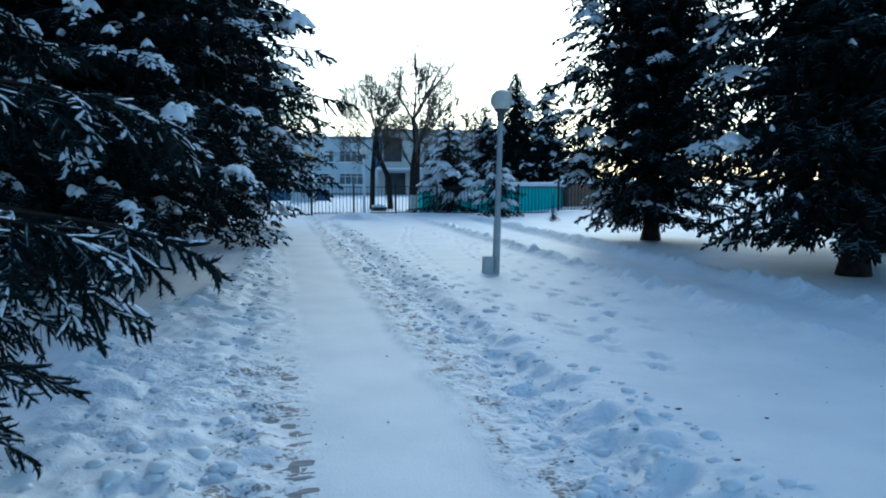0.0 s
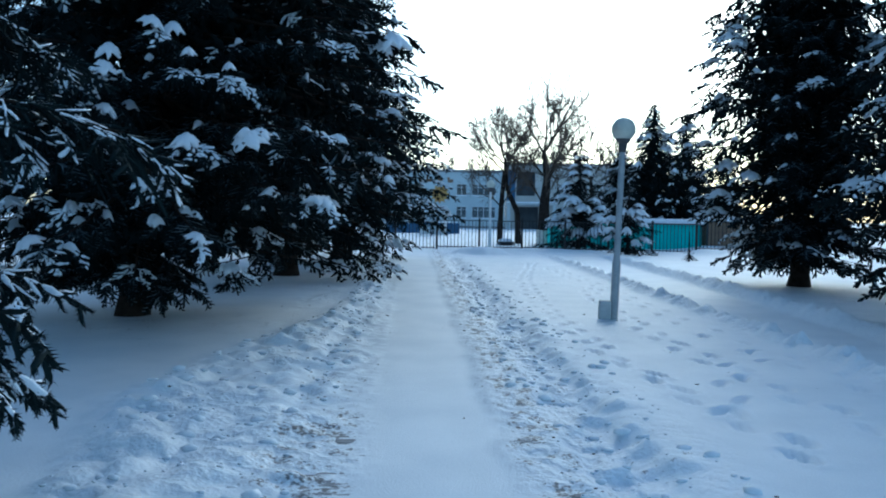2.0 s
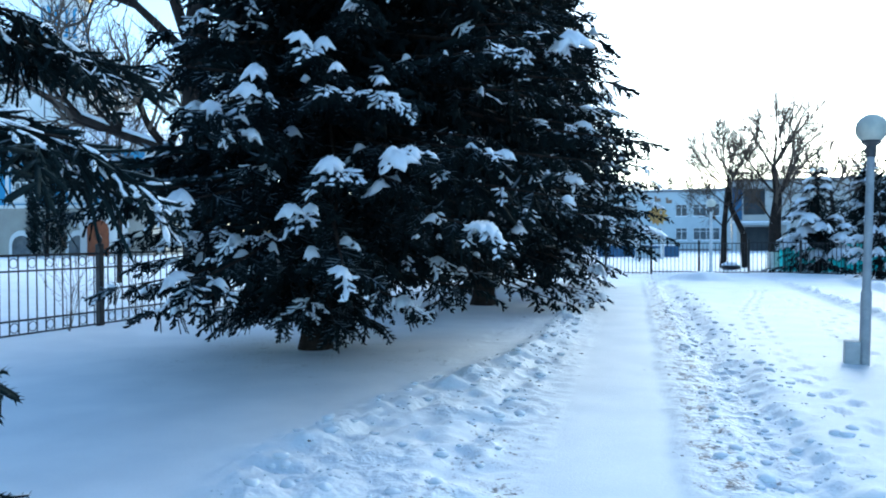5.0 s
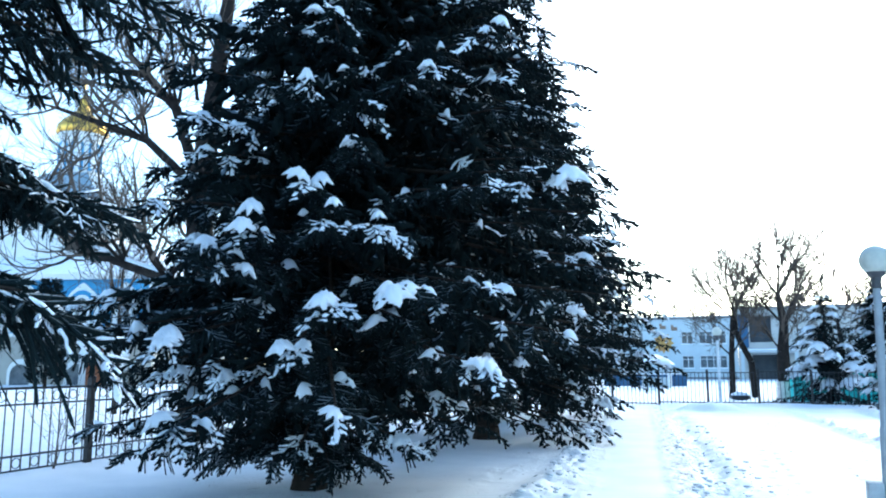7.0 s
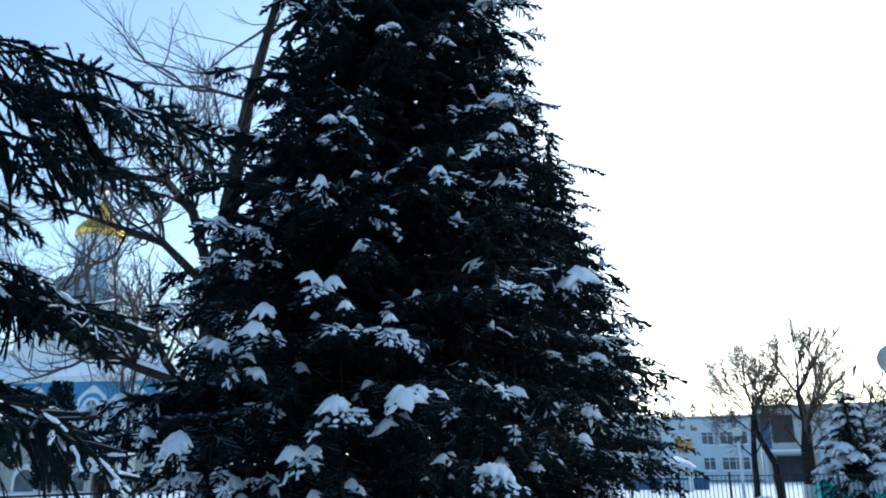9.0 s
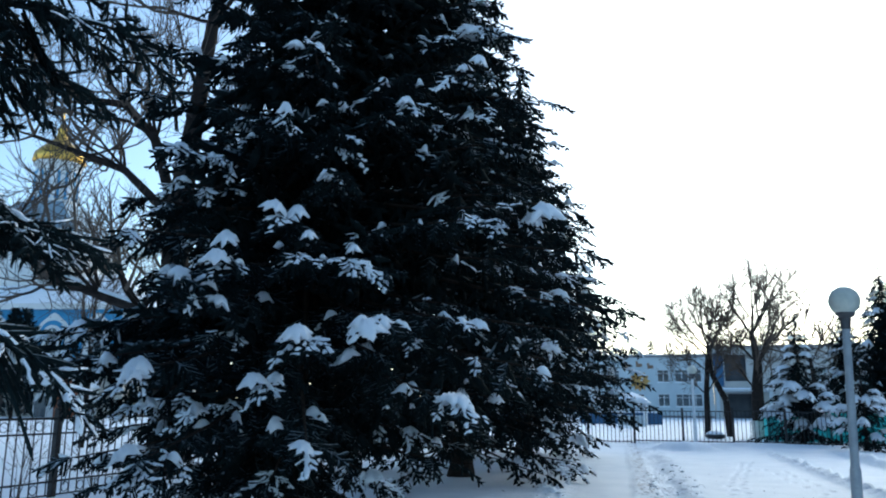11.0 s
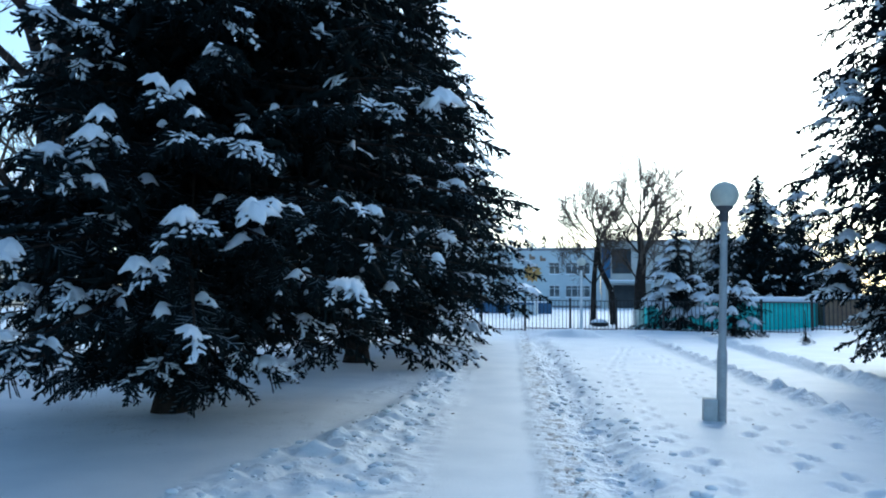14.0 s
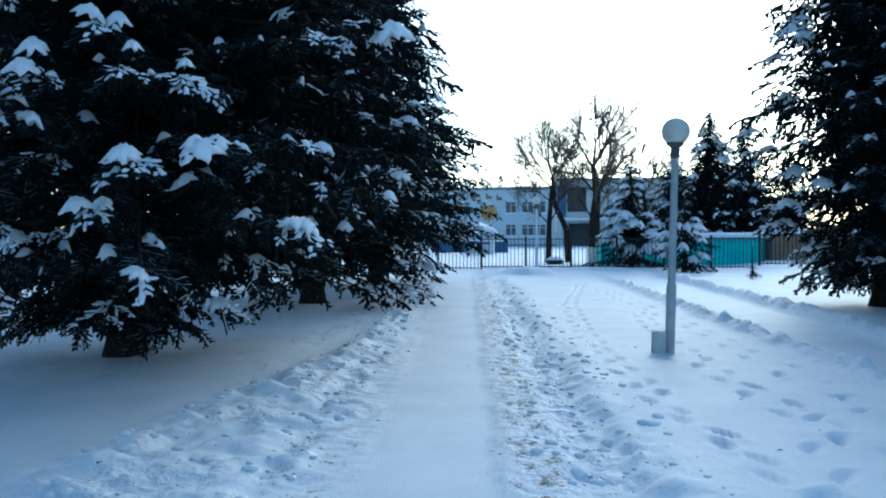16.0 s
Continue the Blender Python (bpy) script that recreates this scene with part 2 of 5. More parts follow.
def footprint_rows():
    rng = random.Random(5)
    rows = []
    for pts, stride, gait in ((((2.5, 6.8), (2.35, 7.4), (1.65, 10.2), (1.05, 15.3), (0.9, 21.0), (1.4, 28.0)), 0.37, 0.11),
                              (((3.3, 7.6), (2.9, 9.2), (2.35, 13.0), (2.2, 19.0)), 0.42, 0.12),
                              (((4.1, 8.0), (3.3, 12.5), (2.9, 17.5), (1.9, 25.5)), 0.55, 0.16),
                              (((2.3, 8.0), (2.7, 9.5), (3.5, 11.0), (4.3, 11.8)), 0.5, 0.12)):
        side, carry = 1, 0.0
        for (x0, y0), (x1, y1) in zip(pts, pts[1:]):
            d = math.hypot(x1 - x0, y1 - y0)
            ux, uy = (x1 - x0) / d, (y1 - y0) / d
            s = carry
            while s < d:
                rows.append((x0 + ux * s - uy * gait * side + rng.uniform(-.05, .05), y0 + uy * s + ux * gait * side + rng.uniform(-.06, .06), math.atan2(uy, ux) + rng.uniform(-.3, .3), rng.uniform(0.03, 0.07)))
                side, s = -side, s + stride * rng.uniform(0.8, 1.25)
            carry = s - d
    return rows


def snow_height(x, y):
    s = x - lane_x(y)
    z = 0.055 + 0.05 * (fractal(x, y, 0.35, 3) - 0.5) + 0.012 * (fractal(x, y, 3.0, 3) - 0.5)
    # cleared lane, trodden flat
    lane = band(s + 0.16 * (fractal(x, y, 2.2, 4) - 0.5), -0.55, 0.57, 0.1)
    z = z * (1 - lane) + lane * (0.012 + 0.012 * (fractal(x, y, 1.5, 3) - 0.5))
    # scuffed strip where the paving shows, on the walk's left edge
    near = (1 - step(6.0, 8.5, y)) * step(0.2, 0.5, fractal(x + 40, y * 0.7, 1.1, 3))
    scuff = band(s, -1.15, -0.5, 0.1)
    streak = fractal(x * 1.2, y * 3.4, 5.5, 4)
    z = z * (1 - scuff) + scuff * (0.004 + (0.055 - 0.02 * near) * (streak - 0.31 - 0.16 * near))
    # ploughed bank on the left, running in to the walk
    ridge = np.interp(y, [3, 6, 7.6, 9.3, 10.3, 12, 15, 20, 40], [-1.7, -1.95, -2.4, -2.12, -1.86, -1.45, -1.02, -1.05, -1.15])
    bank = band(s, ridge - 0.35, -0.7, 0.2)
    crest = np.exp(-((s - ridge) / 0.26) ** 2)
    lumps = np.maximum(fractal(x, y, 4.2, 4) - 0.42, 0)
    z = z + bank * (0.012 + 0.17 * lumps + 0.065 * (fractal(x, y, 9.0, 3) - 0.5)) + crest * step(2, 4, y) * (0.015 + 0.05 * np.maximum(fractal(x + 5, y, 11.0, 2) - 0.4, 0) + 0.22 * np.maximum(fractal(x + 9, y, 4.6, 4) - 0.42, 0)) * (1 - 0.6 * step(18, 30, y))
    # scraped strip and broken bank on the right
    scr = band(s, 0.58, 1.0, 0.14)
    z = z * (1 - 0.7 * scr) + scr * 0.05 * (fractal(x, y, 7.0, 4) - 0.4)
    rb = band(s, 0.95, 1.75, 0.2)
    z = z + rb * 0.036 * (fractal(x + 2, y, 9.0, 3) - 0.5) + rb * (-0.025 + 0.17 * np.maximum(fractal(x + 31, y, 4.6, 4) - 0.40, 0)) * (1 + 0.8 * (1 - step(5, 9, y))) + 0.025 * np.exp(-((s - 1.85) / 0.3) ** 2) * (0.4 + fractal(x, y + 5, 1.5, 2))
    rut = (1 - step(29, 32, y)) * np.exp(-((s - 1.28 - 0.1 * (fractal(x, y, 1.2, 2) - 0.5)) / 0.24) ** 4)
    z = z - rut * (0.06 + 0.03 * field(x, y, 4.0) - 0.05 * (fractal(x, y, 8.0, 3) - 0.5))
    # the second, narrower way and its two banks
    l2 = 4.17 + (12.0 - y) * 0.088
    r2 = 5.85 + (16.3 - y) * 0.055
    way = step(-0.1, 0.35, x - l2) * (1 - step(-0.35, 0.1, x - r2)) * (1 - step(33, 36, y))
    rough = 0.5 * fractal(x - 17, y, 2.0, 3) + 0.5 * fractal(x + 6, y, 6.5, 3)
    z = z - 0.09 * way
    fade = 1 - step(32, 36, y)
    z = z + fade * (0.07 + 0.5 * np.maximum(rough - 0.4, 0)) * (np.exp(-((x - l2) / 0.21) ** 2) + np.exp(-((x - r2) / 0.2) ** 2))
    # the snowed-in flower bed before the gate
    bed = ((x + 0.45) / 1.05) ** 2 + ((y - 33.4) / 0.8) ** 2
    z = z + np.exp(-bed ** 2) * (0.22 + 0.16 * fractal(x, y, 3.0, 3))
    # hollows round the tree trunks, drift along the fences, rise of the yard behind
    z = z + 0.10 * np.exp(-((x + 10.0) / 0.6) ** 2) * (0.5 + field(x, y, 0.6)) + 0.09 * np.exp(-((y - 37.9) / 0.5) ** 2) * step(-1.5, 0, x) * field(x, y, 0.7) * 2
    z = z + 0.5 * step(-14, -30, x) + 0.22 * step(8.5, 11.5, x) * step(25, 33, y) * (1 - step(45, 60, y))
    return z


def axis(*stretches):
    out = []
    for a, b, d in stretches:
        out.append(np.arange(a, b, d))
    out.append([stretches[-1][1]])
    return np.concatenate(out)


gx = axis((-900, -100, 100), (-100, -20, 8), (-20, -8, 0.5), (-8, -3.9, 0.16), (-3.9, 4.6, 0.05), (4.6, 6.8, 0.07), (6.8, 7.0, 0.1), (7.0, 14, 0.4), (14, 40, 4), (40, 900, 86))
gy = axis((-300, -20, 40), (-20, 2, 1.5), (2, 3.4, 0.2), (3.4, 13, 0.045), (13, 22, 0.09), (22, 40, 0.18), (40, 60, 1.2), (60, 120, 6), (120, 1500, 115))
GX, GY = np.meshgrid(gx, gy)
GZ = snow_height(GX, GY)
for fx, fy, fa, fd in footprint_rows():
    iy = np.where(np.abs(gy - fy) < 0.45)[0]
    ix = np.where(np.abs(gx - fx) < 0.45)[0]
    if not len(iy) or not len(ix):
        continue
    sl = np.ix_(iy, ix)
    dx, dy = GX[sl] - fx, GY[sl] - fy
    u, v = dx * math.cos(fa) + dy * math.sin(fa), -dx * math.sin(fa) + dy * math.cos(fa)
    e = (u / 0.16) ** 2 + (v / 0.055) ** 2
    GZ[sl] = GZ[sl] - fd * np.exp(-e ** 2) + 0.25 * fd * np.exp(-((np.sqrt(e) - 1.5) / 0.3) ** 2)
S_ = GX - lane_x(GY) + 0.2 * (fractal(GX, GY, 2.2, 4) - 0.5)
GRIT = band(S_, 0.62, 1.02, 0.1) * step(0.42, 0.72, fractal(GX, GY * 0.6, 11.0, 3)) * 0.85
GRIT = GRIT + band(S_, -1.15, -0.5, 0.14) * step(0.44, 0.66, fractal(GX * 1.4 + 3, GY * 4.2, 4.0, 3)) * (0.25 + 0.55 * (1 - step(7.0, 10.0, GY)) * step(0.2, 0.5, fractal(GX + 40, GY * 0.7, 1.1, 3)))
GRIT = GRIT + band(S_, 1.0, 1.9, 0.2) * step(0.55, 0.85, fractal(GX + 8, GY, 11.0, 3)) * 0.5
GRIT = GRIT + (np.exp(-(((GX + 5.2) / 2.6) ** 2 + ((GY - 12.6) / 2.6) ** 2)) + np.exp(-(((GX - 8.0) / 2.5) ** 2 + ((GY - 16.5) / 6.0) ** 2))) * (0.06 + 0.35 * step(0.45, 0.8, fractal(GX, GY, 5.0, 4)))
CHURN = 0.7 * band(S_, 0.66, 1.42, 0.18) * (1 - step(28, 32, GY)) + 0.3 * band(S_, 1.6, 2.1, 0.25) * (1 - step(7, 11, GY)) + 0.55 * band(S_, -2.3, -0.55, 0.25) * step(0.35, 0.6, fractal(GX + 21, GY, 1.3, 3))
L2_, R2_ = 4.17 + (12.0 - GY) * 0.088, 5.85 + (16.3 - GY) * 0.055
CHURN = CHURN + 0.7 * (np.exp(-((GX - L2_) / 0.3) ** 2) + np.exp(-((GX - R2_) / 0.3) ** 2))
nx, ny = len(gx), len(gy)
idx = np.arange(nx * ny).reshape(ny, nx)
quads = np.stack([idx[:-1, :-1], idx[:-1, 1:], idx[1:, 1:], idx[1:, :-1]], axis=-1).reshape(-1, 4)
nt = M_GROUND.node_tree
att, gmix = nt.nodes.new("ShaderNodeAttribute"), nt.nodes.new("ShaderNodeMix")
att.attribute_name, gmix.data_type = "grit", "RGBA"
crumb = nt.nodes.new("ShaderNodeTexNoise")          # grit lies in small crumbs
crumb.inputs["Scale"].default_value, crumb.inputs["Detail"].default_value = 34, 3
g_co = nt.nodes.new("ShaderNodeTexCoord")
nt.links.new(g_co.outputs["Object"], crumb.inputs["Vector"])
g_add = nt.nodes.new("ShaderNodeMath")
g_add.operation = "MULTIPLY_ADD"
g_add.inputs[1].default_value = 0.34
nt.links.new(att.outputs["Fac"], g_add.inputs[0])
nt.links.new(crumb.outputs["Fac"], g_add.inputs[2])
g_rng = nt.nodes.new("ShaderNodeMapRange")
g_rng.inputs["From Min"].default_value, g_rng.inputs["From Max"].default_value = 0.64, 0.82
nt.links.new(g_add.outputs[0], g_rng.inputs["Value"])
g_mul = nt.nodes.new("ShaderNodeMath")
g_mul.operation = "MULTIPLY"
nt.links.new(g_rng.outputs["Result"], g_mul.inputs[0])
g_on = nt.nodes.new("ShaderNodeMath")                # clean snow stays clean
g_on.operation, g_on.use_clamp = "MULTIPLY", True
g_on.inputs[1].default_value = 6.0
nt.links.new(att.outputs["Fac"], g_on.inputs[0])
nt.links.new(g_on.outputs[0], g_mul.inputs[1])
nt.links.new(g_mul.outputs[0], gmix.inputs[0])
churn = nt.nodes.new("ShaderNodeAttribute")          # broken clods where the snow is churned
churn.attribute_name = "churn"
clod = nt.nodes.new("ShaderNodeTexNoise")
clod.inputs["Scale"].default_value, clod.inputs["Detail"].default_value, clod.inputs["Roughness"].default_value = 9, 2.5, 0.5
nt.links.new(g_co.outputs["Object"], clod.inputs["Vector"])
c_mul = nt.nodes.new("ShaderNodeMath")
c_mul.operation = "MULTIPLY"
nt.links.new(churn.outputs["Fac"], c_mul.inputs[0])
nt.links.new(clod.outputs["Fac"], c_mul.inputs[1])
c_bump = nt.nodes.new("ShaderNodeBump")
c_bump.inputs["Strength"].default_value, c_bump.inputs["Distance"].default_value = 1.0, 0.085
nt.links.new(c_mul.outputs[0], c_bump.inputs["Height"])
g_bsdf = nt.nodes["Principled BSDF"]
if g_bsdf.inputs["Normal"].links:
    nt.links.new(g_bsdf.inputs["Normal"].links[0].from_socket, c_bump.inputs["Normal"])
nt.links.new(c_bump.outputs["Normal"], g_bsdf.inputs["Normal"])
nt.links.new(nt.nodes["Principled BSDF"].inputs["Base Color"].links[0].from_socket, gmix.inputs[6])
gmix.inputs[7].default_value = (0.19, 0.18, 0.18, 1)
nt.links.new(gmix.outputs[2], nt.nodes["Principled BSDF"].inputs["Base Color"])
ground = tagged(mesh_object("ground", np.stack([GX, GY, GZ], axis=-1).reshape(-1, 3), quads, M_GROUND, smooth=True),
       "snow-covered ground with a trodden walk, ploughed banks and footprints", "ground", kind="structure")

ground.data.attributes.new("grit", "FLOAT", "POINT").data.foreach_set("value", np.clip(GRIT, 0, 0.85).astype(np.float32).ravel())
ground.data.attributes.new("churn", "FLOAT", "POINT").data.foreach_set("value", np.clip(CHURN, 0, 1).astype(np.float32).ravel())


def ground_z(x, y):
    return float(snow_height(np.array([float(x)]), np.array([float(y)]))[0])


# ---- spruce trees ----
def frond(seed, sides, needles, twig=0.04, needle=0.09, fine=False, hanging=0.3):
    """A drooping spray of bottle-brush shoots, 1 long along x; returns verts, triangles and the shoots."""
    rng = np.random.RandomState(seed)
    bend = 0.32
    twigs = []
    for u0, u1 in ((0.0, 0.36), (0.33, 0.7), (0.66, 1.0)):
        p, q = np.array([u0, 0, -bend * u0 ** 2]), np.array([u1, 0, -bend * u1 ** 2])
        twigs.append((p, q - p, float(np.linalg.norm(q - p)), twig * 1.05))
    for i in range(sides):
        u = 0.04 + 0.88 * (i + 0.6 * rng.rand()) / sides
        side = 1 if i % 2 else -1
        a = radians(rng.uniform(28, 66)) * side
        ln = (0.30 * (1 - u) + 0.15) * rng.uniform(0.75, 1.2)
        dz = rng.uniform(-1.7, -0.7) if rng.rand() < hanging else rng.uniform(-0.5, 0.12)
        twigs.append((np.array([u, 0.01 * side, -bend * u ** 2 + rng.uniform(-0.03, 0.02)]), np.array([math.cos(a), math.sin(a), dz]), ln, twig * rng.uniform(0.8, 1.15)))
    verts, tris, n = [], [], 0
    rings = ((0.0, 0.55), (0.28, 1.0), (0.82, 0.86)) if fine else ((0.0, 0.7), (0.8, 0.95)) if sides not in (5, 7) else ((0.1, 1.0),) if sides == 5 else ((0.3, 1.2),)
    for p, d, ln, w in twigs:
        d = d / np.linalg.norm(d)
        u = np.cross(d, [0, 0, 1.0])
        u /= np.linalg.norm(u)
        v = np.cross(u, d)
        for q, s in rings:
            for j in range(3):
                a = 2.094 * j + 0.52
                verts.append(p + d * ln * q + (u * math.cos(a) + v * math.sin(a)) * w * s * rng.uniform(0.85, 1.15))
        verts.append(p + d * (ln + w * 0.3))
        for r in range(len(rings) - 1):
            m = n + 3 * r
            for j in range(3):
                k = (j + 1) % 3
                tris += [(m + j, m + k, m + 3 + k), (m + j, m + 3 + k, m + 3 + j)]
        m = n + 3 * (len(rings) - 1)
        for j in range(3):
            tris.append((m + j, m + (j + 1) % 3, m + 3))
        n += 3 * len(rings) + 1
        for i in range(needles):
            q = (i + rng.rand()) / needles
            a = rng.rand() * 6.283
            rad = u * math.cos(a) + v * math.sin(a)
            c = p + d * ln * q * 0.95
            tip = c + rad * needle * rng.uniform(0.75, 1.1) * (1 - 0.3 * q) + d * needle * 0.75
            sd = np.cross(rad, d) * needle * (0.11 if fine else 0.2)
            verts += [c - sd - d * 0.01, c + sd + d * 0.01, tip]
            tris.append((n, n + 1, n + 2))
            n += 3
    return np.array(verts), np.array(tris), twigs


def tail(seed, shoots, needles, twig, needle):
    """Shoots hanging nearly side by side like a tassel, 1 long along x."""
    rng = np.random.RandomState(seed)
    vs, fs, n = [], [], 0
    for k in range(shoots):
        a, b = rng.normal(0, 0.16), rng.normal(0, 0.16)
        v, f, _ = frond(seed * 31 + k, 0, needles, twig, needle, False, 0.0)
        size = rng.uniform(0.5, 1.0)
        u0 = rng.uniform(0.0, 0.4) if k else 0.0
        v = v * np.array([size, 1.0, size * 0.25])
        v = np.stack([v[:, 0] + u0 * 0.4, v[:, 1] + v[:, 0] * a + rng.normal(0, 0.05), v[:, 2] + v[:, 0] * b + rng.normal(0, 0.04)], axis=1)
        vs.append(v)
        fs.append(f + n)
        n += len(v)
    return np.concatenate(vs), np.concatenate(fs)


def snow_spray(twigs, seed, fat=1.0, keep=0.8):
    """Snow lying on a spray, in short lumpy strips along its shoots."""
    rng = np.random.RandomState(seed)
    verts, tris, n = [], [], 0
    for p, d, ln, w in twigs:
        d = d / np.linalg.norm(d)
        if rng.rand() > keep or d[2] < -0.62:
            continue
        u = np.cross(d, [0, 0, 1.0])
        u /= np.linalg.norm(u)
        wide = w * fat * rng.uniform(0.8, 1.25)
        q0, q1 = rng.uniform(0.0, 0.35), rng.uniform(0.75, 1.04)
        for k, sz in enumerate((0.6, 1.0, 0.95, 0.6)):
            q = q0 + (q1 - q0) * (k + rng.uniform(-0.25, 0.25)) / 3
            c = p + d * ln * q + np.array([0, 0, w * 0.4]) + u * wide * rng.normal(0, 0.25)
            sz *= rng.uniform(0.55, 1.35)
            for a, hh in ((-1, -0.3), (-0.55, 0.6), (0.55, 0.6), (1, -0.3)):
                verts.append(c + u * a * wide * sz + np.array([0, 0, hh * wide * sz]))
        for r in range(3):
            for j in range(3):
                e = n + r * 4 + j
                tris += [(e, e + 1, e + 5), (e, e + 5, e + 4)]
        for e in (n, n + 12):
            tris += [(e, e + 1, e + 2), (e, e + 2, e + 3)]
        n += 16
    return np.array(verts), np.array(tris)


def snow_cap(seed, aspect, lobes, rings, segs, height=0.12):
    """A lumpy cap of snow on the end of a bough, 1 long along x, with an edge that runs out in fingers and hangs over."""
    rng = np.random.RandomState(seed)
    ph, ph2 = rng.rand() * 6.28, rng.rand() * 6.28
    lobe = [1 + 0.30 * math.sin(lobes * 6.283 * k / segs + ph) + 0.13 * math.sin((2 * lobes + 1) * 6.283 * k / segs + ph2) + rng.normal(0, 0.07) for k in range(segs)]
    verts, tris = [np.array([0.5, 0, height])], []
    for i in range(1, rings + 2):
        r = min(i, rings) / rings
        for k in range(segs):
            a = 6.283 * k / segs
            q = r * (0.75 + 0.25 * r) * (1 + (lobe[k] - 1) * r ** 1.5)
            if i > rings:
                q *= 0.86
            x, y = 0.5 + 0.5 * q * math.cos(a), 0.5 * aspect * q * math.sin(a)
            z = height * max(1 - r ** 2.2, 0) ** 0.7 - 0.30 * (q * 0.75) ** 2 * (0.55 + 0.45 * abs(math.sin(a))) - 0.16 * x * x
            z += rng.normal(0, 0.036) * (1 if i < rings else 0.3) - (0.07 if i > rings else 0)
            verts.append(np.array([x, y, z]))
    for k in range(segs):
        tris.append((0, 1 + k, 1 + (k + 1) % segs))
    for i in range(rings):
        for k in range(segs):
            e, f = 1 + i * segs + k, 1 + i * segs + (k + 1) % segs
            tris += [(e, e + segs, f + segs), (e, f + segs, f)]
    return np.array(verts), np.array(tris)


DABS = [snow_cap(s, w, n, 2, 9, 0.2) for s, w, n in ((11, 0.5, 2), (12, 0.7, 3), (13, 0.4, 2), (14, 0.9, 3), (15, 0.6, 4))]
PADS = [snow_cap(s, w, n, 5, 26) for s, w, n in ((1, 0.8, 7), (2, 0.6, 5), (3, 0.95, 8), (4, 0.7, 6), (5, 0.5, 6), (6, 0.85, 5))]
FINE = [frond(i, 15, 19, 0.022, 0.06, True, 0.4) for i in range(4)]          # for the tree beside the walk
FINE2 = [frond(5 + i, 11, 3, 0.034, 0.07) for i in range(4)]
NEAR = [frond(10 + i, 13, 3, 0.038, 0.085) for i in range(6)]
LAWN = [frond(50 + i, 10, 0, 0.046, 0.10) for i in range(5)]
MID = [frond(20 + i, 7, 0, 0.058, 0.12) for i in range(4)]
FAR = [frond(30 + i, 5, 0, 0.085) for i in range(3)]
TAILS = [tail(70 + i, 5, 2, 0.036, 0.08) for i in range(5)]
TAILS_FINE = [tail(80 + i, 5, 9, 0.026, 0.06) for i in range(4)]
SNOWS = {id(g): [snow_spray(f[2], 40 + k, fat, keep) for k, f in enumerate(g)] for g, fat, keep in ((FINE, 1.0, 0.6), (NEAR, 1.15, 0.75), (LAWN, 1.2, 0.8), (MID, 1.3, 0.9), (FAR, 1.4, 0.9))}


def spread(templates, frames, pick):
    """Copies of the templates at (origin, x, y, z, size) rows, joined."""
    vs, fs, n = [], [], 0
    for k, t in enumerate(templates):
        rows = [f for f, p in zip(frames, pick) if p == k]
        if not rows:
            continue
        o = np.array([r[0] for r in rows])
        m = np.array([np.stack([r[1], r[2], r[3]]) * r[4] for r in rows])
        v = np.einsum("vi,nij->nvj", t[0], m) + o[:, None]
        f = t[1][None] + (np.arange(len(rows)) * len(t[0]))[:, None, None] + n
        vs.append(v.reshape(-1, 3))
        fs.append(f.reshape(-1, 3))
        n += len(rows) * len(t[0])
    return np.concatenate(vs), np.concatenate(fs)


def frame_of(o, d, size, rng, roll=0.35):
    d = d / np.linalg.norm(d)
    up = np.array([rng.normal(0, roll), rng.normal(0, roll), 1.0])
    y = np.cross(up, d)
    y /= np.linalg.norm(y) + 1e-9
    return (o, d, y, np.cross(d, y), size)


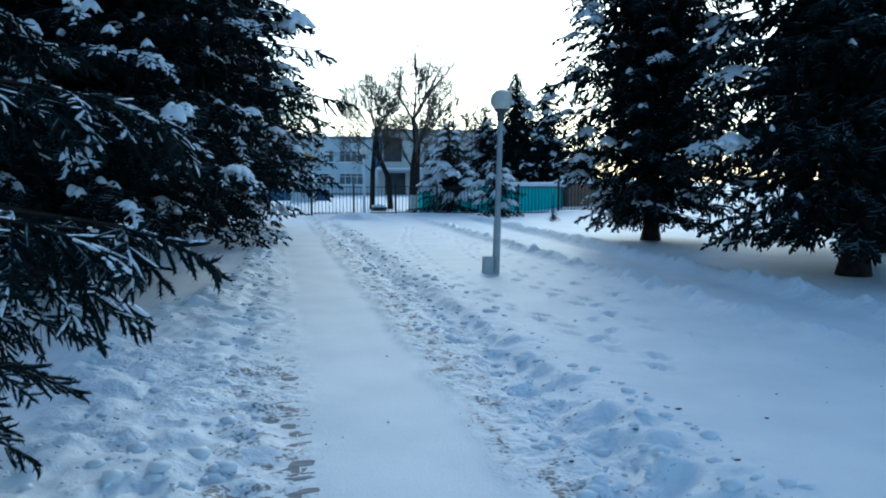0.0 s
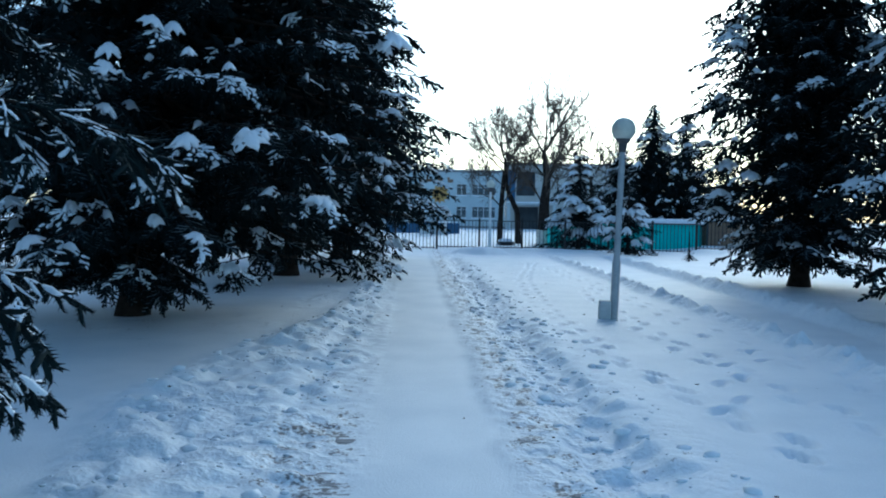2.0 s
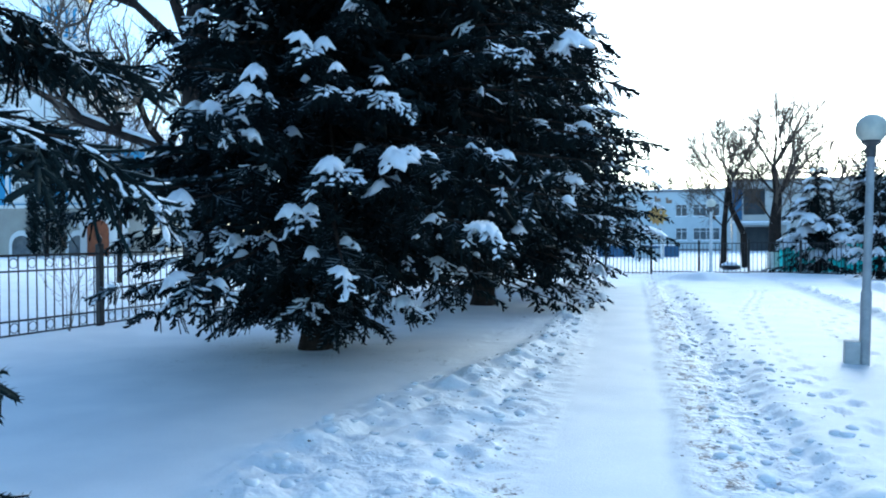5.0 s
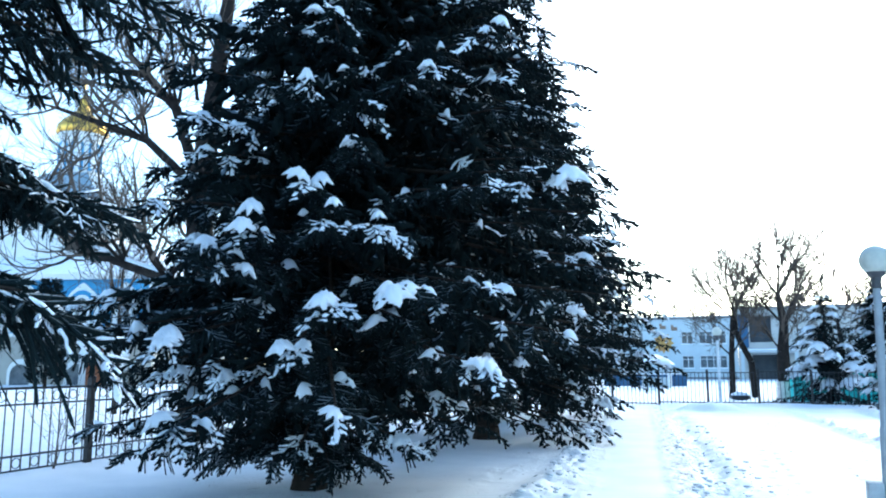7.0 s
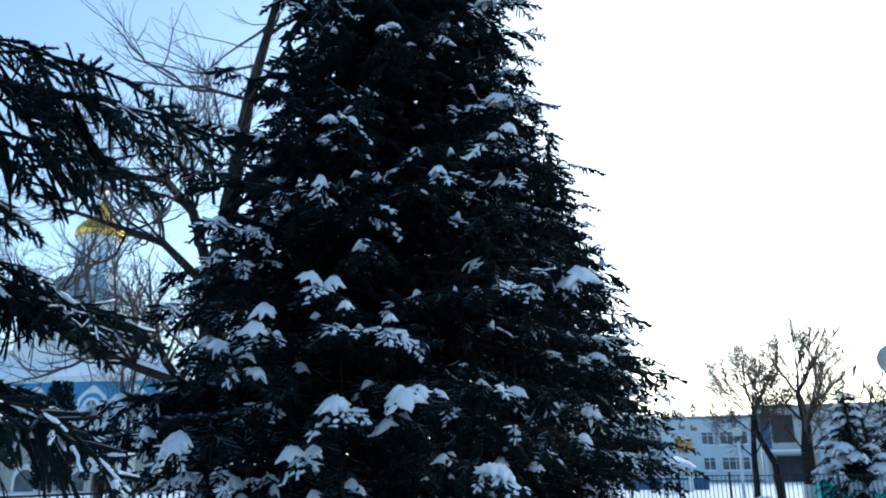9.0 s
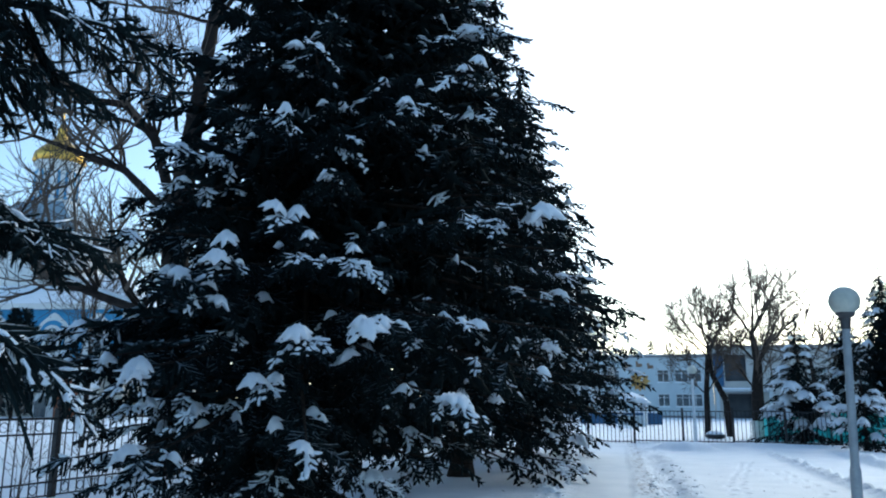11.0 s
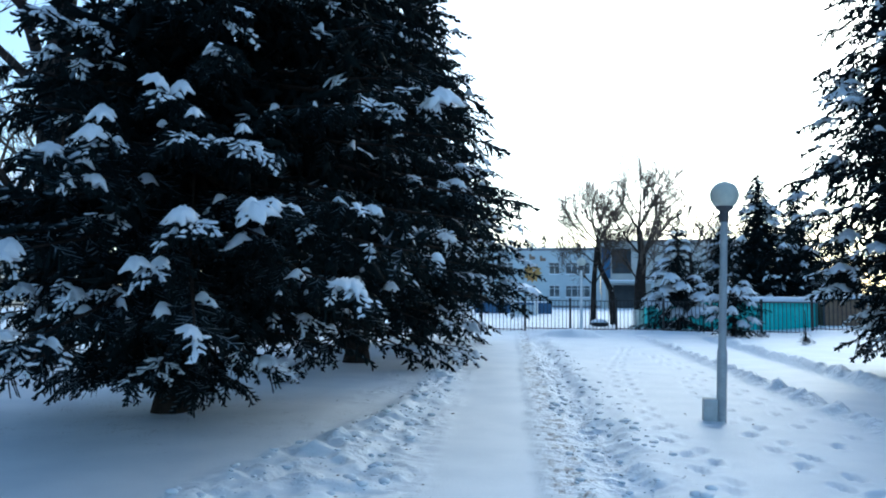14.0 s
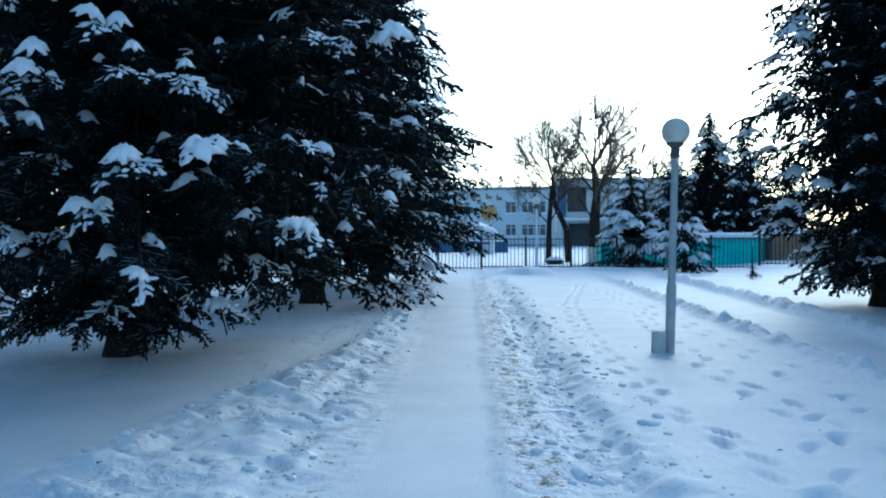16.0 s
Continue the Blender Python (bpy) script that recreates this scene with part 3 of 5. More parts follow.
def grow_branch(rng, base, tip, sag, spacing, size, start, hang, frames, limbs, snowy, snow_p, r0, core=None, snow_u=0.62, pads=None, pad=0.0, dabs=None, dab=0.0, speck=0.03):
    """Sprays along one drooping branch; snowy collects the sprays that carry snow."""
    base, tip = np.asarray(base, float), np.asarray(tip, float)
    ln = np.linalg.norm(tip - base)
    point = lambda u: base + (tip - base) * u + np.array([0, 0, sag * ln * math.sin(math.pi * u ** 0.85)])
    last = base
    for q in (0.35, 0.7, 1.0):
        p = point(q)
        limbs.append((last, p, r0 * (1.15 - q + 0.33), r0 * (1.02 - q) + 0.004))
        last = p
    loaded = rng.random_sample() < snow_p
    if core is not None and ln > 0.9:
        u = 0.08
        while u < start + 0.1:
            if point(u)[2] < 1.3:
                break
            t = point(u + 0.05) - point(u)
            core.append(frame_of(point(u), t / np.linalg.norm(t) + rng.normal(0, 0.5, 3), 0.75 * rng.uniform(0.8, 1.2) * min(1, ln / 2), rng, 0.8))
            u += 0.24 / ln
    if loaded and pads is not None and pad:
        k = 1.0 - min(pad, 0.75 * ln) / ln
        t = point(1.0) - point(k)
        f = frame_of(point(k), t * np.array([1, 1, 0.6]), np.linalg.norm(t) * 1.12, rng, 0.12)
        pads.append((f[0] + np.array([0, 0, 0.03]), *f[1:]))
        if rng.random_sample() < 0.6:
            f = frame_of(point(k + 0.4 * (1 - k)), t + rng.normal(0, 0.4, 3) * np.linalg.norm(t), np.linalg.norm(t) * 0.6, rng, 0.2)
            pads.append((f[0] + np.array([0, 0, 0.02]), *f[1:]))
    u, side = start, 1
    while u < 1.0:
        o = point(u)
        t = point(min(u + 0.03, 1.03)) - point(u - 0.03)
        t /= np.linalg.norm(t)
        a = radians(rng.uniform(28, 62)) * side
        d = np.array([t[0] * math.cos(a) - t[1] * math.sin(a), t[0] * math.sin(a) + t[1] * math.cos(a), t[2] + rng.uniform(-0.45, 0.12)])
        sz = size * rng.uniform(0.75, 1.2) * (1.15 - 0.45 * u)
        f = frame_of(o, d, sz, rng)
        frames.append(f)
        if (loaded and u > snow_u and rng.random_sample() < 0.85) or (u > 0.5 and d[2] > -0.4 and rng.random_sample() < speck):
            snowy.append(f)
        if dabs is not None and u > 0.55 and d[2] > -0.35 and rng.random_sample() < dab:
            g = frame_of(o + d / np.linalg.norm(d) * sz * rng.uniform(0.0, 0.5) + np.array([0, 0, 0.02 - 0.03 * sz]), d * np.array([1, 1, 0.5]), sz * rng.uniform(0.28, 0.6), rng, 0.2)
            dabs.append(g)
        if rng.random_sample() < hang:
            d2 = np.array([t[0] * 0.45 + rng.normal(0, .25), t[1] * 0.45 + rng.normal(0, .25), -1.0])
            frames.append((*frame_of(o, d2, sz * rng.uniform(0.55, 0.95), rng, 1.0), "tail"))
        side = -side
        u += spacing / ln * rng.uniform(0.8, 1.2)
    t = point(1.0) - point(0.94)
    f = frame_of(point(0.97), t / np.linalg.norm(t) + np.array([0, 0, rng.uniform(-0.25, 0.1)]), size * 0.8, rng)
    frames.append(f)
    if loaded:
        snowy.append(f)


def spruce(x, y, height, reach, low, seed, templates, label, needle_mat, group="", whorl=0.4, per=8, spacing=0.3, size=0.7, snow_p=0.2, hang=0.35,
           trunk_r=0.26, bulge=None, tips=(), droop=0.28, skirt=1.0, shape=1.0, start=0.3, lean=0.0, snow_u=0.62, filler=True, generic=None, pad=0.0, pad_scale=1.0, tip_back=0.0, dab=0.26, pad_n=3, tip_gap=0.8, tip_start=0.4, fine_top=99.0, dense=False, fringe=0, speck=0.03, tip_load=1.0):
    """A spruce: trunk, limbs, needled crown and the snow on it. reach: crown radius at the ground if it ran down to there; bulge(azimuth) varies it."""
    rng = np.random.RandomState(seed)
    z0 = ground_z(x, y) - 0.05
    tree = thing("spruce_tree", x, y, z0, label, "tree", group)
    frames, limbs, snowy, core, pads, dabs = [], [], [], [], [], []
    z = low
    while z < height * 0.975:
        r = reach * (1 - z / height) ** shape
        n = max(4, int(per * min(1, 0.5 + r / reach)))
        off = rng.rand() * 6.28
        for k in range(n):
            a = off + (k + rng.uniform(-0.3, 0.3)) * 6.283 / n
            rr = r * rng.uniform(0.78, 1.08) * (bulge(a, z) if bulge else 1.0)
            if z < low + 0.8:
                rr *= rng.uniform(0.6, 0.95) * skirt
            zt = z + rng.uniform(-0.15, 0.15)
            tip = np.array([math.cos(a) * rr + lean * z, math.sin(a) * rr, zt])
            zb = min(zt + droop * rr, height * 0.98)
            base = np.array([lean * zb, 0, zb])
            grow_branch(rng, base, tip, -0.05, spacing, size * (0.55 + 0.45 * min(1, r / 2.2)), start if rr > 1.5 else 0.15, hang if z > 2.2 else min(hang * 1.7, 1.0), frames, limbs, snowy, snow_p, 0.010 + 0.008 * rr, core if filler else None, snow_u, pads, pad * rng.uniform(0.7, 1.2), dabs, dab, speck)
        z += whorl * rng.uniform(0.8, 1.15) * (0.6 + 0.4 * r / reach)
    n_gen = len(frames)
    for k in range(fringe):                             # low boughs that hang round the trunk's foot
        a = 6.283 * (k + rng.rand()) / fringe
        rr, zt = rng.uniform(0.35, 1.9), rng.uniform(0.4, 0.95)
        zb = zt + 0.3 * rr + 0.2
        grow_branch(rng, np.array([lean * zb, 0, zb]), np.array([math.cos(a) * rr, math.sin(a) * rr, zt]), -0.02, spacing * 0.8, size * 0.85, 0.2, 1.0, frames, limbs, [], 0.0, 0.02)
    frames.append(frame_of(np.array([lean * height, 0, height * 0.965]), np.array([0.02, 0, 1.0]), size * 0.8, rng))
    for tx, ty, tz, load in tips:
        tip = np.array([tx - x, ty - y, tz - z0])
        k = 1 - tip_back / math.hypot(tip[0], tip[1])
        tip = np.array([tip[0] * k, tip[1] * k, tip[2]])
        zb = tz - z0 + 0.22 * math.hypot(tip[0], tip[1])
        base = np.array([lean * zb, 0, zb])
        n0 = len(frames)
        grow_branch(rng, base, tip, -0.03, spacing * tip_gap, size, tip_start, hang * (0.6 if tip_gap > 0.7 else 1.2), frames, limbs, [], 0.0, 0.04, dabs=dabs, dab=dab)
        if load:
            d = tip - base
            d /= np.linalg.norm(d)
            for _ in range(pad_n if load > 0.3 else pad_n - 1):
                size_p = max(load * rng.uniform(0.6, 1.0), 0.28) * pad_scale
                turn_ = d + np.array([rng.normal(0, .45), rng.normal(0, .45), rng.uniform(-0.1, 0.2)])
                f = frame_of(tip - d * size_p * rng.uniform(0.1, 1.0) + rng.normal(0, 0.07, 3), turn_, size_p, rng, 0.2)
                pads.append((f[0] + np.array([0, 0, 0.04]), *f[1:]))
            for f in frames[n0:]:
                if (f[0] - tip) @ d > -load * tip_load and f[1][2] > -0.5 and rng.rand() < 0.75:
                    snowy.append(f)
    pick = rng.randint(0, len(templates), len(frames))
    choice = {id(f): p for f, p in zip(frames, pick)}
    bole = [(0, 0.0, 1.35), (0.02, 0.35, 1.05), (lean * 1.0, 1.2, 1.0), (lean * height * 0.5, height * 0.5, 0.6), (lean * height, height, 0.06)]
    v, f = tubes([((a, 0, za), (b, 0, zb), trunk_r * ra, trunk_r * rb) for (a, za, ra), (b, zb, rb) in zip(bole, bole[1:])], 14)
    mesh_object("trunk", v, f, M_BARK, tree, "dark furrowed spruce trunk", True)
    v, f = tubes(limbs, 4)
    tagged(mesh_object("branchwood", v, f, M_BARK, tree), kind="stuff")
    # finer sprays on the side towards the walk, coarser ones at the back and high up
    away = np.array([x - 0.4, y - 1.5]) / math.hypot(x - 0.4, y - 1.5)
    sets = {}
    for k, fr in enumerate(frames):
        depth = (fr[0][0] * away[0] + fr[0][1] * away[1]) / reach
        if (depth > 0.5 and not dense) or fr[0][2] > fine_top:
            kind_ = FAR
        elif depth > 0.12 or (generic and k < n_gen and fr[0][2] > 5.2):
            kind_ = MID if templates is not FAR else FAR
        else:
            kind_ = generic if generic and k < n_gen else templates
            if len(fr) > 5 and (templates is NEAR or templates is FINE or templates is LAWN):
                kind_ = TAILS_FINE if templates is FINE and k >= n_gen else TAILS
        sets.setdefault(id(kind_), (kind_, [], []))
        sets[id(kind_)][1].append(fr)
        sets[id(kind_)][2].append(pick[k] % len(kind_))
    v, f = np.zeros((0, 3)), np.zeros((0, 3), int)
    for kind_, rows, chosen in sets.values():
        v2, f2 = spread(kind_, rows, chosen)
        v, f = np.concatenate([v, v2]), np.concatenate([f, f2 + len(v)])
    if core:
        v2, f2 = spread(FAR, core, rng.randint(0, len(FAR), len(core)))
        v, f = np.concatenate([v, v2]), np.concatenate([f, f2 + len(v)])
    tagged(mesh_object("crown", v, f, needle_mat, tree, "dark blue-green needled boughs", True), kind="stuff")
    if snowy:
        v, f = spread(SNOWS[id(templates)], snowy, [choice.get(id(s), 0) for s in snowy])
        if pads:
            v2, f2 = spread(PADS, pads, rng.randint(0, len(PADS), len(pads)))
            v, f = np.concatenate([v, v2]), np.concatenate([f, f2 + len(v)])
        if dabs:
            v2, f2 = spread(DABS, dabs, rng.randint(0, len(DABS), len(dabs)))
            v, f = np.concatenate([v, v2]), np.concatenate([f, f2 + len(v)])
        tagged(mesh_object("snow_load", v, f, M_SNOWCAP, tree, "white snow lying on the boughs", True), kind="stuff")
    return tree


# the tree beside the walk: boughs that hang over the way
def bare_below(a, z):
    """Few low boughs on the side away from the start of the walk."""
    return 0.5 if z < 2.1 and math.sin(a) > -0.1 else 0.8 if math.sin(a) > 0 else 1.0


spruce(-4.2, 3.4, 13.0, 2.55, 0.7, 3, FINE, "tall blue spruce with frosted boughs hanging towards the walk", M_NEEDLE_NEAR, "spruces along the fence", whorl=0.5, per=8, spacing=0.21, size=0.5, bulge=bare_below,
       snow_p=0.06, hang=0.75, start=0.5, generic=FINE2, shape=0.25, skirt=0.85, pad_scale=0.4, tip_back=0.22, dab=0.03, pad_n=0, tip_gap=0.4, tip_start=0.2, fine_top=5.2, speck=0.06, tip_load=1.8,
       tips=((-0.60, 2.93, 1.50, 0.4), (-0.85, 2.78, 1.52, 0.4), (-0.98, 3.4, 1.3, 0.3), (-0.88, 4.25, 1.96, 0.45), (-1.1, 4.05, 2.03, 0.45), (-1.2, 4.4, 2.05, 0.4), (-1.2, 4.0, 1.45, 0.4), (-1.35, 3.7, 1.5, 0.35),
             (-1.45, 4.28, 1.02, 0.2), (-1.3, 3.5, 0.95, 0), (-1.4, 3.3, 0.8, 0), (-1.55, 3.2, 0.62, 0), (-1.74, 5.28, 2.45, 0.45), (-1.95, 5.1, 2.6, 0.4), (-2.0, 5.4, 2.52, 0.3), (-1.45, 5.3, 3.25, 0.2), (-1.75, 5.2, 3.1, 0),
             (-1.9, 5.2, 3.55, 0), (-1.5, 3.0, 1.8, 0.2), (-1.7, 3.2, 2.3, 0), (-1.6, 2.9, 1.1, 0.2), (-1.9, 3.9, 2.9, 0.2), (-2.2, 5.0, 2.95, 0.3)))


def towards_walk(a, z):
    lift = 0.72 if z < 1.5 and math.cos(a) > 0.1 else 1.0
    return (1.0 + 0.06 * math.cos(a) + 0.08 * max(-math.sin(a), 0)) * lift


def lopsided(a, z):
    """The old spruce, crowded by the lime tree on its far side."""
    c = math.cos(a)
    if c < -0.1:
        return 0.70 if z < 3.0 else 0.46 if z < 4.0 else 0.56 if z < 5.6 else 0.48
    lift = 0.70 if z < 1.4 else 0.9 if z < 2.0 else 1.0
    return lift * (0.90 + 0.04 * max(c, 0) + 0.07 * max(-math.sin(a), 0))


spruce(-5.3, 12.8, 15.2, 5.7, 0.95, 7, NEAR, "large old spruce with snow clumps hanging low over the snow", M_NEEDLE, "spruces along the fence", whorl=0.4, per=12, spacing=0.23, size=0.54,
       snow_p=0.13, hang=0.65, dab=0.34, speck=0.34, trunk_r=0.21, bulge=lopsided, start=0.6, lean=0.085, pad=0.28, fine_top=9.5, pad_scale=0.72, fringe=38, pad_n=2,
       tips=((-1.86, 8.49, 2.40, 0.5), (-2.51, 8.3, 2.25, 0.45), (-2.97, 8.4, 1.9, 0.42), (-3.1, 9.32, 5.33, 0.4), (-3.22, 8.92, 4.46, 0.4), (-2.16, 9.72, 4.75, 0.45), (-1.77, 10.43, 5.36, 0.4),
             (-1.0, 10.5, 3.65, 0.8), (-1.54, 9.77, 3.5, 0.3), (-2.39, 8.83, 3.0, 0.42), (-2.76, 8.57, 3.0, 0.3), (-3.0, 8.6, 3.4, 0.4), (-2.61, 9.02, 3.86, 0.35), (-1.52, 9.29, 2.48, 0.3), (-3.45, 8.16, 2.6, 0.4),
             (-3.7, 8.15, 2.8, 0.4), (-3.35, 8.3, 2.94, 0.4), (-3.9, 7.95, 2.0, 0.4), (-3.75, 7.95, 1.3, 0.45), (-1.45, 9.1, 1.75, 0.45), (-2.4, 8.2, 1.42, 0.25), (-2.95, 10.02, 6.75, 0.4), (-1.55, 11.4, 6.2, 0.4)))
for x, y, h, r, s in ((-5.1, 20.6, 14.5, 4.6, 8), (-5.4, 28.4, 13.5, 4.6, 9)):
    spruce(x, y, h, r, 0.35, s, MID, "large spruce in the row along the fence, dark with dusted boughs", M_NEEDLE, "spruces along the fence", whorl=0.44, per=9, spacing=0.33, size=0.7, snow_p=0.14, bulge=towards_walk, start=0.55, fine_top=9.5)
def walkward(a, z):
    return 1.0 + (0.14 if 3.2 < z < 7.0 else 0.04 if z > 3.2 else -0.14) * max(-math.cos(a), 0)


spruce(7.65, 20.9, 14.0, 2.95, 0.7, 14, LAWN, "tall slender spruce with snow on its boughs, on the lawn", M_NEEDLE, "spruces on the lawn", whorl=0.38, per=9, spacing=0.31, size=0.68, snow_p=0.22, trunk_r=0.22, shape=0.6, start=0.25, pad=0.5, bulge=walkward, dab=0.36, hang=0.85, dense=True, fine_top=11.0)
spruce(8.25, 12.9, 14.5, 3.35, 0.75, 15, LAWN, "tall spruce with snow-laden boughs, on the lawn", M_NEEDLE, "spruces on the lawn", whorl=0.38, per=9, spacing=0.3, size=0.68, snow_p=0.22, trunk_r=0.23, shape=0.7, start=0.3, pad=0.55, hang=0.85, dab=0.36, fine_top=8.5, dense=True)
spruce(11.5, 17.0, 14.0, 3.4, 0.8, 16, MID, "tall spruce behind the others on the lawn", M_NEEDLE, "spruces on the lawn", whorl=0.55, per=8, spacing=0.55, size=0.9, snow_p=0.25, shape=0.7)
spruce(4.2, 40.4, 5.5, 2.35, 0.35, 21, LAWN, "broad young spruce thickly laden with snow, behind the fence", M_NEEDLE_SNOWY, "young spruces", whorl=0.5, per=8, spacing=0.2, size=0.55, snow_p=0.3, pad=0.8, dab=0.12, trunk_r=0.1, hang=0.15, start=0.35, snow_u=0.85)
spruce(5.9, 35.9, 3.75, 1.65, 0.25, 22, LAWN, "small spruce laden with snow, before the fence", M_NEEDLE_SNOWY, "young spruces", whorl=0.42, per=7, spacing=0.17, size=0.45, snow_p=0.3, pad=0.6, dab=0.12, trunk_r=0.07, hang=0.15, start=0.35, snow_u=0.85)
for x, y, h, r, s in ((9.6, 50.0, 9.0, 3.5, 23), (11.7, 50.6, 8.2, 3.2, 24), (7.9, 52.0, 6.9, 2.6, 25), (13.9, 49.5, 5.2, 2.6, 26)):
    spruce(x, y, h, r, 0.6, s, MID, "dark grown spruce dusted with snow, behind the shed", M_NEEDLE, "spruces behind the shed", whorl=0.4, per=10, spacing=0.37, size=0.82, snow_p=0.16, trunk_r=0.12, hang=0.25, snow_u=0.9, pad=0.7)
spruce(-7.3, 118.0, 11.0, 2.6, 3.0, 27, FAR, "distant spruce rising behind the roof", M_NEEDLE, whorl=0.8, per=7, spacing=0.7, size=1.2, snow_p=0.0, trunk_r=0.2, hang=0.0)
spruce(7.45, 31.2, 0.55, 0.42, 0.05, 28, MID, "tiny spruce seedling poking out of the snow", M_NEEDLE_SNOWY, whorl=0.12, per=5, spacing=0.1, size=0.22, snow_p=0.3, trunk_r=0.015, hang=0.0)


# ---- bare trees ----
def ramify(rng, p, d, ln, r, depth, segs, up=0.12, spread_=0.52, kids=(2, 4), shrink=0.73, wobble=0.22):
    """Grow one limb and all that springs from it, into segs by thickness."""
    n = 4 if depth > 2 else 3
    q, dirn = np.array(p, float), np.array(d, float) / np.linalg.norm(d)
    marks = []
    for i in range(n):
        dirn = dirn + rng.normal(0, wobble, 3) * 0.6 + np.array([0, 0, up])
        dirn /= np.linalg.norm(dirn)
        e = q + dirn * ln / n
        a, b = r * (1 - 0.4 * i / n), r * (1 - 0.4 * (i + 1) / n)
        segs.append((q, e, a, b))
        q = e
        marks.append((q, dirn.copy(), b))
    if depth == 0:
        return
    for _ in range(rng.randint(kids[0], kids[1] + 1)):
        k = rng.randint(1, n)
        q0, d0, r0 = marks[k]
        nd = d0 + rng.normal(0, spread_, 3)
        ramify(rng, q0, nd, ln * shrink * rng.uniform(0.75, 1.15), max(r0 * 0.58, 0.0045), depth - 1, segs, up, spread_, kids, shrink, wobble)
    q0, d0, r0 = marks[-1]
    ramify(rng, q0, d0 + rng.normal(0, 0.25, 3), ln * shrink, max(r0 * 0.85, 0.0045), depth - 1, segs, up, spread_, kids, shrink, wobble)


def bare_tree(x, y, seed, label, trunk, limbs, depth, group="", whitewash=0.0, kids=(2, 3), twig_r=1.0, up=0.1, wobble=0.22, extra_limbs=(), snow_limb=None):
    """trunk: rows of (dx, dy, z, radius); limbs: (trunk index, direction, length, radius); extra_limbs: rows of points with radii, drawn as given."""
    rng = np.random.RandomState(seed)
    z0 = ground_z(x, y) - 0.05
    tree = thing("bare_tree", x, y, z0, label, "tree", group)
    main, fine = [], []
    for a, b in zip(trunk, trunk[1:]):
        for q in range(3):
            lerp = lambda t: np.array(a) + (np.array(b) - np.array(a)) * t
            u, v = lerp(q / 3), lerp((q + 1) / 3)
            main.append((u[:3], v[:3], u[3], v[3]))
    for k, d, ln, r in limbs:
        ramify(rng, np.array(trunk[k][:3]), np.array(d), ln, r, depth, fine, up=up, kids=kids, wobble=wobble)
    for rows in extra_limbs:
        for a, b in zip(rows, rows[1:]):
            fine.append((np.array(a[:3]), np.array(b[:3]), a[3], b[3]))
        for k in range(1, len(rows)):
            for _ in range(5):
                d = np.array(rows[k][:3]) - np.array(rows[k - 1][:3])
                d = d / np.linalg.norm(d) + rng.normal(0, 0.7, 3) + np.array([0, 0, 0.2])
                ramify(rng, np.array(rows[k][:3]), d, 1.5 * rng.uniform(0.6, 1.2), rows[k][3] * 0.42, 3, fine, up=up, kids=kids, wobble=wobble)
    v, f = tubes(main, 12)
    mesh_object("trunk", v, f, M_BARK_GREY, tree, "", True)
    thick = [s for s in fine if s[2] > 0.03]
    thin = [s for s in fine if s[2] <= 0.03]
    if thick:
        v, f = tubes(thick, 7)
        tagged(mesh_object("branchwood", v, f, M_BARK_GREY, tree, "", True), kind="stuff")
    if thin:
        v, f = tubes([(a, b, r * twig_r, q * twig_r) for a, b, r, q in thin], 3)
        tagged(mesh_object("twigwork", v, f, M_TWIG, tree, "fine leafless twigs"), kind="stuff")
    if snow_limb is not None:
        rows = extra_limbs[snow_limb]
        v, f = tubes([(np.array(a[:3]) + (0, 0, a[3] * 0.75), np.array(b[:3]) + (0, 0, b[3] * 0.75), a[3] * 0.62, b[3] * 0.62) for a, b in zip(rows[1:], rows[2:])], 8)
        mesh_object("limb_snow", v, f, M_SNOWCAP, tree, "strip of snow on the low limb", True)
    if whitewash:
        r = trunk[0][3]
        part("whitewash", turned([(r * 1.04, 0.0), (r * 1.04, whitewash)], 14), M_WHITEWASH, tree, "whitewashed trunk foot", True)
    return tree


